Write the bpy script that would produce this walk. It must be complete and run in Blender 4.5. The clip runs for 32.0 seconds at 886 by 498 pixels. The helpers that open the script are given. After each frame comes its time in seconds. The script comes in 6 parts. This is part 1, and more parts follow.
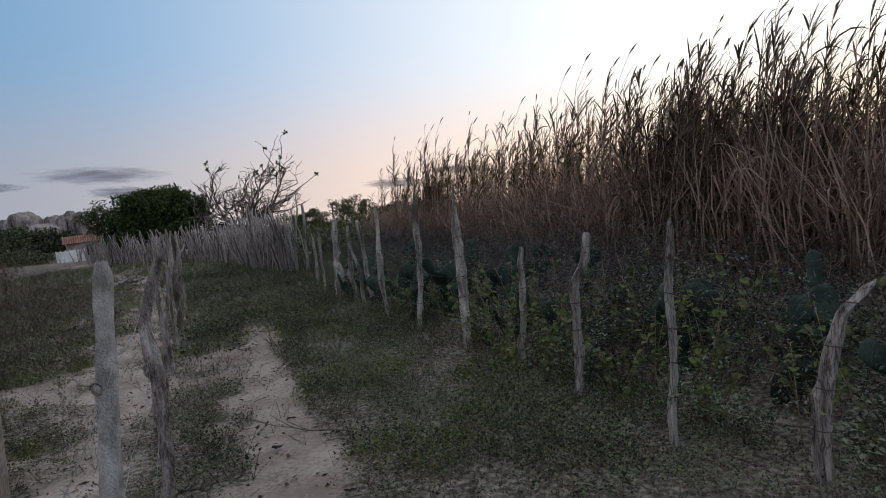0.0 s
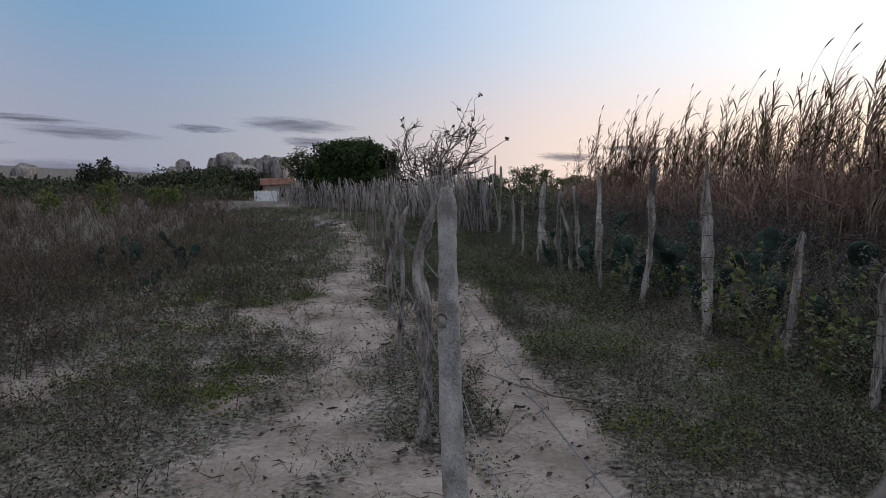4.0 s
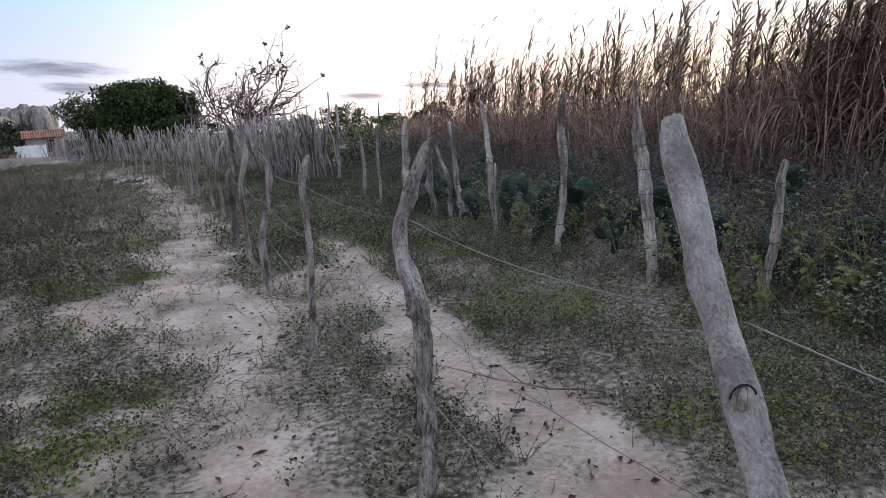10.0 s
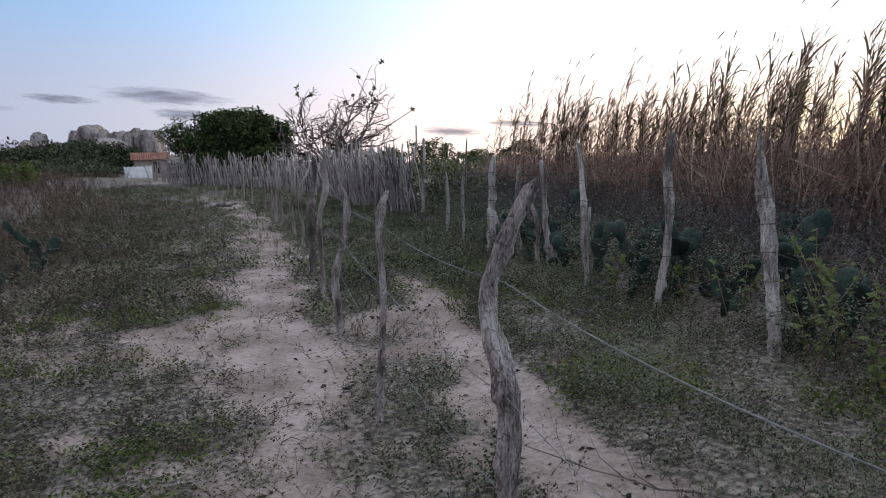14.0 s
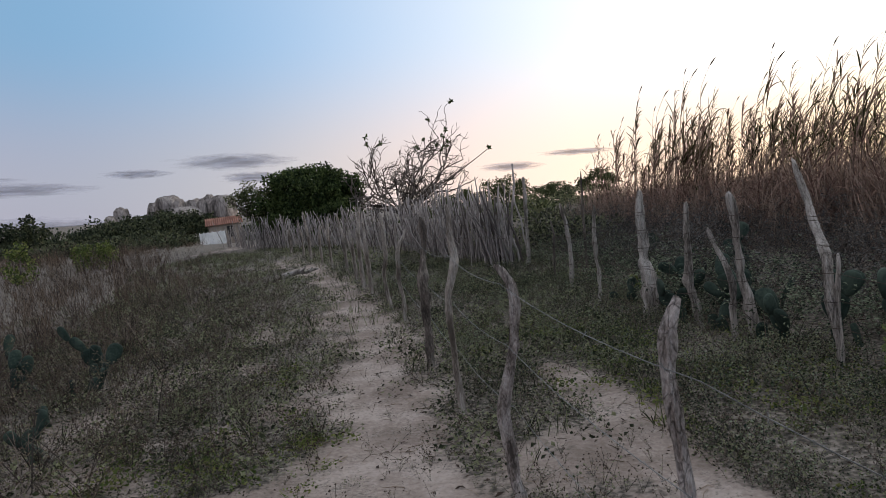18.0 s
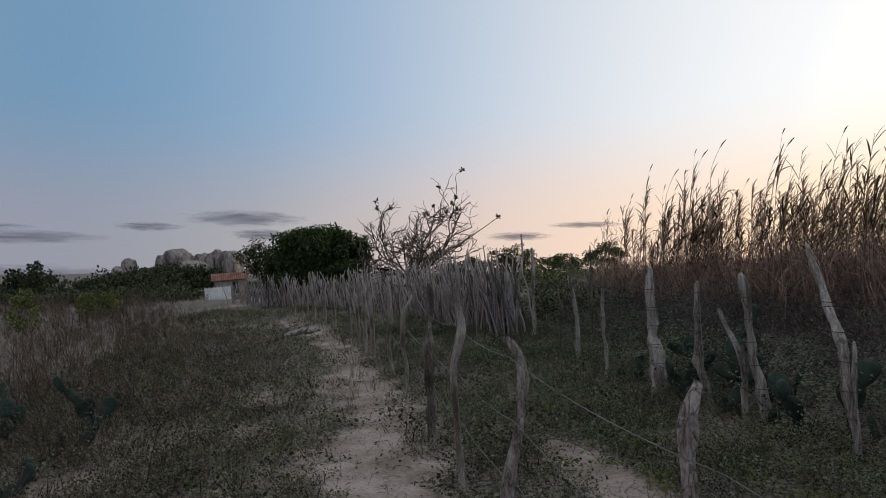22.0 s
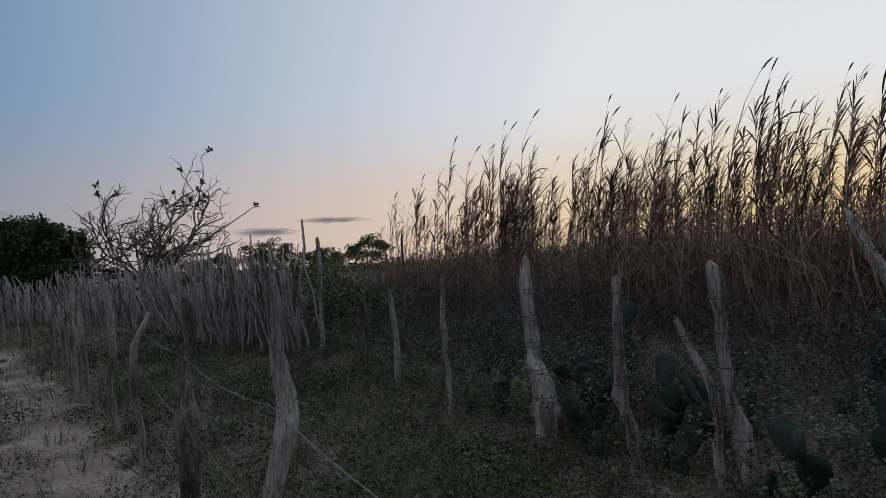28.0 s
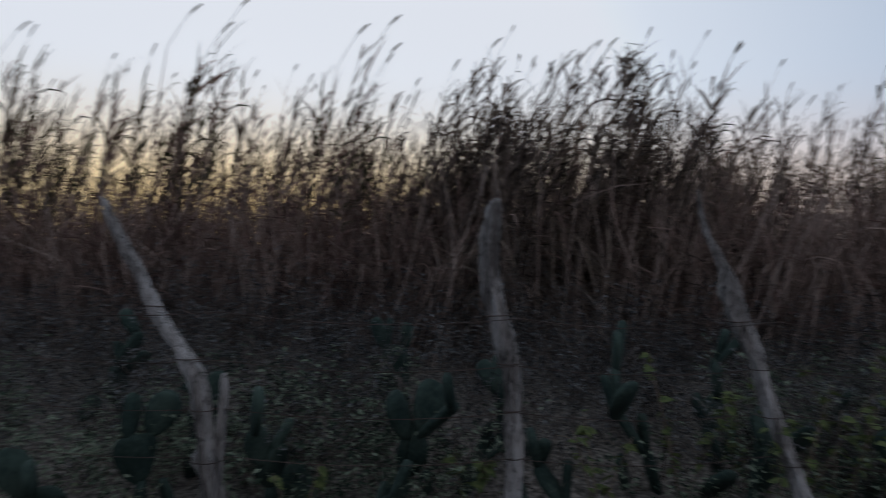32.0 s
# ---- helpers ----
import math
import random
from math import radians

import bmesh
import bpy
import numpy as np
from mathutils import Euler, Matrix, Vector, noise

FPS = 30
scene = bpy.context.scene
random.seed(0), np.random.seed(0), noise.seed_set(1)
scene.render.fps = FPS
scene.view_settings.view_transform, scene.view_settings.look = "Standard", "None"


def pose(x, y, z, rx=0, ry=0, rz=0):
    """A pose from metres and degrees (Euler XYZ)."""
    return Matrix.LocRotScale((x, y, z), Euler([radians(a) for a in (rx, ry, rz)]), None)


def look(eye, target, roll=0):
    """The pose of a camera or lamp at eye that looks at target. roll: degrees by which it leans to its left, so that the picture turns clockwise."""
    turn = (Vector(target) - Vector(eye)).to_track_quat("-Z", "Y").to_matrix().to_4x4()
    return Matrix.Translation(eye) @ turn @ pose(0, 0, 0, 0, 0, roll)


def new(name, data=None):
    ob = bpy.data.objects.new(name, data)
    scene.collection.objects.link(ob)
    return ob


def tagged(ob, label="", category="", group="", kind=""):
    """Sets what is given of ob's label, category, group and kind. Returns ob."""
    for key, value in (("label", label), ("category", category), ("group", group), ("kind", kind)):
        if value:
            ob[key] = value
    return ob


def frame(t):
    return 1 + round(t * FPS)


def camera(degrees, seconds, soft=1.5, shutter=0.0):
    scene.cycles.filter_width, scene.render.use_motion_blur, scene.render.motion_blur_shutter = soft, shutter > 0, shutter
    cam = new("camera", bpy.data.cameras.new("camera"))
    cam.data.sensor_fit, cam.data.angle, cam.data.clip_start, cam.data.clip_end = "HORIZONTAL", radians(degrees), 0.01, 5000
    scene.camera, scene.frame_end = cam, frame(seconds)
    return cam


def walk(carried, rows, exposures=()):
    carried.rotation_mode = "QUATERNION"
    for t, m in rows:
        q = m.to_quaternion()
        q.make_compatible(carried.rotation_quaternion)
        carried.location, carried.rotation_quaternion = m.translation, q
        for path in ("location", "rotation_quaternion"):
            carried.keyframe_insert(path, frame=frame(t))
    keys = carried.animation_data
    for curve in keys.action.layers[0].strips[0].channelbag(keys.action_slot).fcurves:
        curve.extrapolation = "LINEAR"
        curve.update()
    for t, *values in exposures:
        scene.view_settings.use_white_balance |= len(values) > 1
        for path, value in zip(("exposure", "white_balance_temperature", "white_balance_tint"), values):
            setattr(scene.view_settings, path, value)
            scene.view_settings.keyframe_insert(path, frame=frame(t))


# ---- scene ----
cam = camera(66.4, 32.0, soft=0.7, shutter=0.25)
METRES, EYE, TILT, LEAN, TURN = 8.7, 1.5, 2.3, -4.0, 0.0
ROWS = [
    (0.0, 0.0, 0.0, 0.0, -0.64, -5.19, 7.1),
    (0.5, -0.0031, 0.0005, 0.0019, 0.08, -2.7, 6.66),
    (1.0, -0.0036, -0.0021, 0.0027, 0.3, 0.93, 7.79),
    (1.5, -0.0056, 0.0007, 0.001, 2.97, -1.11, 7.61),
    (2.0, -0.0098, -0.0011, 0.0005, 5.99, -3.87, 6.63),
    (2.5, -0.0215, -0.0061, 0.0007, 13.54, -5.46, 6.92),
    (3.0, -0.0328, -0.007, -0.0016, 15.97, -8.76, 3.92),
    (3.5, -0.0556, 0.0064, -0.0038, 14.16, -5.43, 3.37),
    (4.0, -0.0772, 0.022, -0.0065, 13.7, -6.52, 1.56),
    (4.5, -0.1024, 0.0358, -0.0064, 5.06, -7.39, 2.21),
    (6.5, -0.1758, 0.1446, -0.0025, -2.56, -8.66, 1.0),
    (7.0, -0.188, 0.1515, -0.0092, 0.47, -14.71, 1.87),
    (7.5, -0.1868, 0.1502, -0.0086, -1.04, -14.66, 2.28),
    (8.0, -0.1913, 0.1469, -0.0092, 3.26, -13.27, 5.0),
    (8.5, -0.1905, 0.1474, -0.0082, 5.34, -11.9, 7.18),
    (9.0, -0.191, 0.147, -0.0093, 6.07, -11.19, 6.82),
    (9.5, -0.1863, 0.1477, -0.0094, 1.08, -12.44, 4.35),
    (10.0, -0.1865, 0.1453, -0.0073, -3.14, -12.27, 3.64),
    (10.5, -0.1886, 0.1431, -0.0067, 1.34, -11.19, 4.64),
    (11.0, -0.1889, 0.1427, -0.0067, 3.75, -11.04, 5.29),
    (11.5, -0.187, 0.1441, -0.0086, 5.22, -11.39, 5.39),
    (12.0, -0.1846, 0.1438, -0.0081, 3.53, -11.23, 5.51),
    (12.5, -0.1827, 0.1451, -0.0085, 2.15, -12.06, 4.78),
    (13.0, -0.1833, 0.1489, -0.0079, 2.15, -11.23, 4.93),
    (13.5, -0.1875, 0.1711, -0.0088, 5.47, -8.75, 4.82),
    (14.0, -0.1907, 0.201, -0.0087, 4.08, -8.93, 1.55),
    (14.5, -0.2083, 0.2335, -0.0079, -6.57, -10.46, 3.33),
    (16.5, -0.2555, 0.3506, -0.004, -5.85, -12.5, 0.82),
    (17.0, -0.2677, 0.3766, 0.0009, -2.91, -8.81, 1.7),
    (17.5, -0.2797, 0.3974, 0.0024, 4.27, -6.59, 2.3),
    (18.0, -0.2872, 0.4024, 0.0054, 9.15, -5.32, 7.35),
    (18.5, -0.291, 0.4035, 0.0056, 9.54, -5.7, 5.55),
    (19.0, -0.2923, 0.4036, 0.0057, 13.57, -3.75, 5.24),
    (19.5, -0.2906, 0.4039, 0.0062, 15.12, -1.33, 5.27),
    (20.0, -0.2893, 0.4044, 0.0068, 12.76, -0.21, 5.7),
    (20.5, -0.2894, 0.4041, 0.0082, 10.62, 0.52, 6.2),
    (21.0, -0.2903, 0.4058, 0.0078, 10.09, 0.71, 6.18),
    (21.5, -0.2902, 0.4054, 0.0082, 10.53, 1.39, 6.79),
    (22.0, -0.2908, 0.4071, 0.0064, 9.74, 0.34, 4.58),
    (22.5, -0.2899, 0.4109, 0.0056, 7.95, -3.64, 4.06),
    (23.0, -0.2846, 0.4129, 0.0059, 4.47, -3.57, 3.97),
    (23.5, -0.2731, 0.4214, 0.0044, -8.1, -2.94, 0.09),
    (24.0, -0.2699, 0.4422, 0.0001, -19.14, -5.72, -1.2),
    (24.5, -0.2701, 0.4747, 0.001, -32.89, -4.59, -1.85),
    (25.0, -0.2722, 0.522, 0.0055, -35.8, -2.09, 0.22),
    (25.5, -0.2901, 0.5677, 0.0, -28.87, -3.72, 1.52),
    (26.0, -0.309, 0.6083, 0.003, -28.82, -6.36, 1.89),
    (26.5, -0.3287, 0.6494, 0.0011, -16.27, -1.98, 3.14),
    (28.5, -0.3595, 0.7101, 0.001, -11.31, -1.95, 5.39),
    (29.0, -0.357, 0.7088, 0.0008, -13.84, -1.8, 5.44),
    (29.5, -0.3581, 0.7082, 0.0019, -14.72, -1.1, 3.57),
    (30.0, -0.3549, 0.7089, -0.0001, -20.18, -3.6, 0.77),
    (30.5, -0.347, 0.7118, 0.0006, -32.04, -4.68, -1.74),
    (31.0, -0.3407, 0.7255, -0.0004, -40.36, -3.42, -2.09),
    (31.5, -0.3272, 0.7436, -0.0027, -47.6, -3.53, -1.87),
    (32.0, -0.3172, 0.7552, -0.0035, -69.0, -4.5, -1.9),
]
walk_rows = [(t, pose(0, 0, EYE, TILT, LEAN, TURN) @ pose(METRES * x, METRES * y, METRES * z, 90 + pitch, roll, yaw)) for t, x, y, z, yaw, pitch, roll in ROWS]
EXPOSURES = [(0, 0.22, 6800, 11), (0.5, 0.05, 6700, 11), (1.0, -0.02, 6600, 10), (1.6, 0.1, 6900, 12), (2.2, 0.22, 7200, 13), (3.0, 0.6, 7500, 14), (3.6, 0.5, 7300, 13), (4.0, 0.2, 6700, 11), (4.5, 0.35, 6600, 11), (6.5, 0.6, 6500, 12), (7.0, 0.72, 6300, 11), (7.6, 1.7, 6400, 12), (8.4, 1.65, 6400, 13), (9.5, 1.1, 6500, 13), (13.0, 1.1, 6400, 13), (14.0, 0.75, 6500, 13), (16.5, 1.0, 6500, 13), (17.0, 1.15, 6500, 13), (17.6, 0.7, 6900, 13), (18.2, 0.4, 7000, 12), (19.0, 0.15, 7000, 12), (21.0, 0.0, 7000, 12), (23.0, 0.0, 7000, 11), (24.0, -0.02, 6500, 11), (25.0, -0.42, 5800, 10), (26.5, -0.36, 6100, 11), (28.5, -0.5, 6500, 11), (30.0, -0.56, 6500, 12), (31.0, -0.52, 6100, 11), (32.0, -0.45, 6100, 11)]
BASE_STOPS = 0.0
walk(cam, walk_rows, [(t, s + BASE_STOPS, kelvin, tint) for t, s, kelvin, tint in EXPOSURES])

# the near land rises gently towards the cane: what stands on it is laid out flat and then turned with this slope
SLOPE = pose(0, 0, EYE, TILT, LEAN, 0) @ Matrix.Translation((0, 0, -EYE))

# ---- world and sun: just after sunset, the glow lies ahead and to the right ----
SUN_AZ = 53.0
az = radians(SUN_AZ)
world = bpy.data.worlds.new("world")
scene.world = world
world.use_nodes = True
wn, wl = world.node_tree.nodes, world.node_tree.links
sky = wn.new("ShaderNodeTexSky")
sky.sky_type, sky.sun_disc = "NISHITA", False
sky.sun_elevation, sky.sun_rotation = radians(5.0), az
sky.air_density, sky.dust_density, sky.ozone_density = 1.0, 0.4, 4.0


def sky_ramp(value, stops):
    r = wn.new("ShaderNodeValToRGB")
    r.color_ramp.interpolation = "B_SPLINE"
    e = r.color_ramp.elements
    while len(e) < len(stops):
        e.new(0.5)
    for k, (p, c) in enumerate(stops):
        e[k].position, e[k].color = p, (*c, 1)
    wl.new(value, r.inputs["Fac"])
    return r.outputs["Color"]


def sky_mix(fac, one, two):
    m = wn.new("ShaderNodeMix")
    m.data_type = "RGBA"
    if isinstance(fac, float):
        m.inputs["Factor"].default_value = fac
    else:
        wl.new(fac, m.inputs["Factor"])
    wl.new(one, m.inputs["A"])
    wl.new(two, m.inputs["B"])
    return m.outputs["Result"]


where = wn.new("ShaderNodeTexCoord")
toward = wn.new("ShaderNodeVectorMath")
toward.operation = "DOT_PRODUCT"
toward.inputs[1].default_value = (math.sin(az), math.cos(az), 0.02)
wl.new(where.outputs["Generated"], toward.inputs[0])
half = wn.new("ShaderNodeMath")
half.operation = "MULTIPLY_ADD"
wl.new(toward.outputs["Value"], half.inputs[0])
half.inputs[1].default_value, half.inputs[2].default_value = 0.5, 0.5
split = wn.new("ShaderNodeSeparateXYZ")
wl.new(where.outputs["Generated"], split.inputs[0])
high = sky_ramp(half.outputs[0], [(0.0, (0.53, 0.53, 0.6)), (0.26, (0.41, 0.44, 0.54)), (0.42, (0.115, 0.262, 0.43)), (0.55, (0.178, 0.325, 0.51)), (0.66, (0.285, 0.43, 0.63)), (0.78, (0.59, 0.67, 0.78)), (0.9, (0.92, 0.96, 1.0)), (0.95, (1.12, 1.12, 1.1)), (1.0, (2.0, 1.98, 1.95))])
low = sky_ramp(half.outputs[0], [(0.0, (0.52, 0.44, 0.46)), (0.28, (0.4, 0.37, 0.43)), (0.46, (0.22, 0.255, 0.37)), (0.6, (0.36, 0.37, 0.43)), (0.68, (0.52, 0.475, 0.495)), (0.76, (0.73, 0.59, 0.56)), (0.88, (1.0, 0.77, 0.6)), (0.965, (1.15, 0.76, 0.42)), (1.0, (1.25, 0.66, 0.24))])
belt = wn.new("ShaderNodeMapRange")
belt.interpolation_type = "SMOOTHERSTEP"
belt.inputs["From Min"].default_value, belt.inputs["From Max"].default_value = 0.03, 0.27
wl.new(split.outputs["Z"], belt.inputs["Value"])
dusk = sky_mix(belt.outputs["Result"], low, high)
bright = wn.new("ShaderNodeMapRange")
bright.inputs["From Min"].default_value, bright.inputs["From Max"].default_value = 0.42, 0.9
wl.new(split.outputs["Z"], bright.inputs["Value"])
top = wn.new("ShaderNodeRGB")
top.outputs[0].default_value = (0.57, 0.615, 0.67, 1)
lift = sky_mix(bright.outputs["Result"], dusk, top.outputs[0])
blend = wn.new("ShaderNodeMix")
blend.data_type, blend.blend_type = "RGBA", "ADD"
blend.inputs["Factor"].default_value = 0.02
wl.new(lift, blend.inputs["A"])
wl.new(sky.outputs["Color"], blend.inputs["B"])
wl.new(blend.outputs["Result"], wn["Background"].inputs["Color"])
wn["Background"].inputs["Strength"].default_value = 1.0
sun = new("sun", bpy.data.lights.new("sun", "SUN"))
sun.data.energy, sun.data.angle, sun.data.color = 0.6, radians(30), (1.0, 0.85, 0.72)
sun.matrix_world = look((0, 0, 30), (-math.sin(az) * 10, -math.cos(az) * 10, 30 - 10 * math.tan(radians(9))))

# ---- helpers for building ----
rng = np.random.default_rng(7)


def lattice(ix, iy, seed):
    h = (ix.astype(np.int64) * 374761393 + iy.astype(np.int64) * 668265263 + seed * 1442695) & 0x7FFFFFFF
    h = ((h ^ (h >> 13)) * 1274126177) & 0x7FFFFFFF
    return ((h ^ (h >> 16)) & 0xFFFF) / 65535.0


def vnoise(x, y, size, seed=0):
    """Smooth value noise from 0 to 1 with cells of that size."""
    x, y = np.asarray(x, float) / size, np.asarray(y, float) / size
    ix, iy = np.floor(x), np.floor(y)
    fx, fy = x - ix, y - iy
    fx, fy = fx * fx * (3 - 2 * fx), fy * fy * (3 - 2 * fy)
    a, b = lattice(ix, iy, seed), lattice(ix + 1, iy, seed)
    c, d = lattice(ix, iy + 1, seed), lattice(ix + 1, iy + 1, seed)
    return (a * (1 - fx) + b * fx) * (1 - fy) + (c * (1 - fx) + d * fx) * fy


def line_near(x, y, pts):
    """Distance to a polyline and the half-width kept with it; pts rows are x, y, half-width."""
    best = np.full(np.shape(x), 1e9)
    wide = np.zeros(np.shape(x))
    for (x0, y0, w0), (x1, y1, w1) in zip(pts, pts[1:]):
        dx, dy = x1 - x0, y1 - y0
        s = np.clip(((x - x0) * dx + (y - y0) * dy) / (dx * dx + dy * dy), 0, 1)
        dist = np.hypot(x - x0 - s * dx, y - y0 - s * dy)
        wide = np.where(dist < best, w0 + s * (w1 - w0), wide)
        best = np.minimum(best, dist)
    return best, wide


TRACK = [(-0.9, -8, 0.4), (-1.75, 0.5, 0.36), (-2.3, 3.5, 0.36), (-2.85, 5.3, 0.33), (-3.85, 8.0, 0.42), (-5.0, 11.4, 0.42), (-7.3, 16.8, 0.4), (-9.4, 20.2, 0.3), (-12.2, 25, 0.25), (-18, 33, 0.25)]
FOOTPATH = [(0.8, -6, 0.3), (0.15, 0, 0.2), (-0.4, 1.9, 0.17), (-0.95, 3.6, 0.2), (-1.38, 4.9, 0.19), (-1.95, 6.75, 0.2), (-2.25, 7.8, 0.2), (-2.7, 9.0, 0.12)]


def fence_a_x(y):
    return np.interp(y, [-8, 1.9, 3.55, 5.05, 6.7, 9.3, 12.5, 23], [2.0, -1.04, -1.66, -2.26, -2.84, -3.73, -4.88, -10.5])


def bare(x, y):
    """How bare the soil lies, 0 to 1."""
    d1, w1 = line_near(x, y, TRACK)
    d2, w2 = line_near(x, y, FOOTPATH)
    n = vnoise(x, y, 0.55, 3) * 0.6 + vnoise(x, y, 0.17, 4) * 0.4
    wander = (n - 0.5) * 0.75
    a = np.clip(1.2 - (d1 + wander * 0.9) / np.maximum(w1, 0.05) * 0.7, 0, 1) * np.clip(0.25 + 1.2 * vnoise(x, y, 0.3, 6), 0, 1)
    b = np.clip(1.35 - (d2 + wander * 0.35) / np.maximum(w2, 0.05) * 0.8, 0, 1)
    side = np.clip(1.15 - np.abs(d1 - 1.2) / 2.2, 0, 1) * np.clip((vnoise(x, y, 0.8, 8) * 0.65 + vnoise(x, y, 0.22, 9) * 0.35 - 0.43) * 4, 0, 1)
    side = side * np.where(x > fence_a_x(y) + 0.9, 0.25, 1)
    return np.maximum(np.maximum(a, b), side * 0.85 * np.clip(1.5 - y / 11, 0.25, 1))


def ground_z(x, y):
    x, y = np.asarray(x, float), np.asarray(y, float)
    r = np.hypot(x + 2, y - 6)
    near = np.clip(1.4 - r / 40, 0, 1)
    z = (vnoise(x, y, 2.7, 11) - 0.5) * 0.07 + (vnoise(x, y, 0.6, 12) - 0.5) * 0.035 + (vnoise(x, y, 0.2, 13) - 0.5) * 0.018
    z = z * near
    d2, w2 = line_near(x, y, FOOTPATH)
    d1, w1 = line_near(x, y, TRACK)
    z = z - 0.03 * np.clip(1.2 - d2 / 0.5, 0, 1) - 0.02 * np.clip(1.2 - d1 / 0.8, 0, 1)
    z = z + 0.12 * np.clip((x + 0.4 * y - 3.4) / 2.5, 0, 1)
    z = z - 2.6 * np.clip((r - 32) / 70, 0, 1) ** 1.3
    return z


def rise(x, y):
    """How far the sloping land lies above or below the level, fading out into the plain."""
    r, right = np.hypot(x + 2, y - 6), np.clip((x + 2) / 6, 0, 1)
    r0, r1 = 24 - 11 * right, 62 - 30 * right
    w = np.clip((r - r0) / (r1 - r0), 0, 1)
    return (x * math.tan(radians(-LEAN)) + y * math.tan(radians(TILT))) * (1 - w * w * (3 - 2 * w))


def settle(V):
    """Corners laid out flat, moved onto the sloping land."""
    V = np.asarray(V, float)
    x, y, z = V[:, 0], V[:, 1], V[:, 2]
    up = EYE - z
    return np.stack([x + math.sin(radians(-LEAN)) * up, y + math.sin(radians(TILT)) * up, z + rise(x, y)], -1)


def gz(x, y):
    return float(ground_z(np.array([x]), np.array([y]))[0])


def mesh_from(name, V, F, M, mats, smooth=False):
    """One mesh from arrays of corners, triangles and material slots."""
    V, F = np.asarray(V, np.float32), np.asarray(F, np.int32)
    me = bpy.data.meshes.new(name)
    me.vertices.add(len(V))
    me.vertices.foreach_set("co", V.ravel())
    me.loops.add(F.size)
    me.loops.foreach_set("vertex_index", F.ravel())
    me.polygons.add(len(F))
    me.polygons.foreach_set("loop_start", np.arange(0, F.size, F.shape[1], dtype=np.int32))
    for m in mats:
        me.materials.append(m)
    if M is not None:
        me.polygons.foreach_set("material_index", np.asarray(M, np.int32))
    me.polygons.foreach_set("use_smooth", np.full(len(F), smooth))
    me.update(calc_edges=True)
    return me


class Shape:
    """Collects triangles with material slots."""

    def __init__(self):
        self.v, self.f, self.m, self.n = [], [], [], 0

    def add(self, V, F, m=0):
        V, F = np.asarray(V, float), np.asarray(F, int)
        self.v.append(V)
        self.f.append(F + self.n)
        self.m.append(np.full(len(F), m))
        self.n += len(V)

    def arrays(self):
        return np.concatenate(self.v), np.concatenate(self.f), np.concatenate(self.m)

    def tube(self, pts, radii, sides=5, m=0, rough=0.0, cap=True):
        pts = np.asarray(pts, float)
        k = len(pts)
        radii = np.broadcast_to(np.asarray(radii, float), (k,))
        tang = np.gradient(pts, axis=0)
        tang /= np.linalg.norm(tang, axis=1)[:, None] + 1e-9
        ref = np.where(np.abs(tang[:, 2:3]) > 0.9, np.array([[1.0, 0, 0]]), np.array([[0, 0, 1.0]]))
        u = np.cross(ref, tang)
        u /= np.linalg.norm(u, axis=1)[:, None] + 1e-9
        w = np.cross(tang, u)
        a = np.arange(sides) * 2 * np.pi / sides
        r = radii[:, None] * (1 + rough * (rng.random((k, sides)) - 0.5))
        V = pts[:, None, :] + r[..., None] * (np.cos(a)[None, :, None] * u[:, None, :] + np.sin(a)[None, :, None] * w[:, None, :])
        V = V.reshape(-1, 3)
        i, j = np.meshgrid(np.arange(k - 1), np.arange(sides), indexing="ij")
        p, q = i * sides + j, i * sides + (j + 1) % sides
        F = np.concatenate([np.stack([p, q, q + sides], -1).reshape(-1, 3), np.stack([p, q + sides, p + sides], -1).reshape(-1, 3)])
        if cap:
            V = np.concatenate([V, pts[-1:] + tang[-1:] * radii[-1] * 0.3])
            top = np.arange(sides) + (k - 1) * sides
            F = np.concatenate([F, np.stack([top, np.roll(top, -1), np.full(sides, len(V) - 1)], -1)])
        self.add(V, F, m)

    def ribbon(self, pts, widths, side, m=0):
        pts = np.asarray(pts, float)
        k = len(pts)
        side = np.asarray(side, float)
        side = side / (np.linalg.norm(side) + 1e-9)
        w = np.broadcast_to(np.asarray(widths, float), (k,))[:, None] * 0.5
        V = np.concatenate([pts - side * w, pts + side * w])
        i = np.arange(k - 1)
        F = np.concatenate([np.stack([i, i + 1, i + 1 + k], -1), np.stack([i, i + 1 + k, i + k], -1)])
        self.add(V, F, m)

    def leaf(self, base, way, length, width, m=0, up=(0, 0, 1)):
        """A leaf folded along its midrib."""
        base, way = np.asarray(base, float), np.asarray(way, float)
        way = way / (np.linalg.norm(way) + 1e-9)
        side = np.cross(way, np.asarray(up, float) + rng.normal(0, 0.35, 3))
        side /= np.linalg.norm(side) + 1e-9
        nrm = np.cross(side, way)
        V = [base, base + way * length * 0.5 + side * width * 0.5 + nrm * width * 0.18, base + way * length - nrm * length * 0.1, base + way * length * 0.5 - side * width * 0.5 + nrm * width * 0.18]
        self.add(V, [(0, 1, 2), (0, 2, 3)], m)

    def bead(self, c, r, m=0):
        V = np.array([(1, 0, 0), (0, 1, 0), (-1, 0, 0), (0, -1, 0), (0, 0, 1), (0, 0, -1)]) * r + np.asarray(c)
        self.add(V, [(0, 1, 4), (1, 2, 4), (2, 3, 4), (3, 0, 4), (1, 0, 5), (2, 1, 5), (3, 2, 5), (0, 3, 5)], m)

    def thread(self, pts, width, m=0):
        """A thin stem of crossed strips."""
        self.ribbon(pts, width, rng.normal(0, 1, 3) * np.array([1, 1, 0.2]), m)

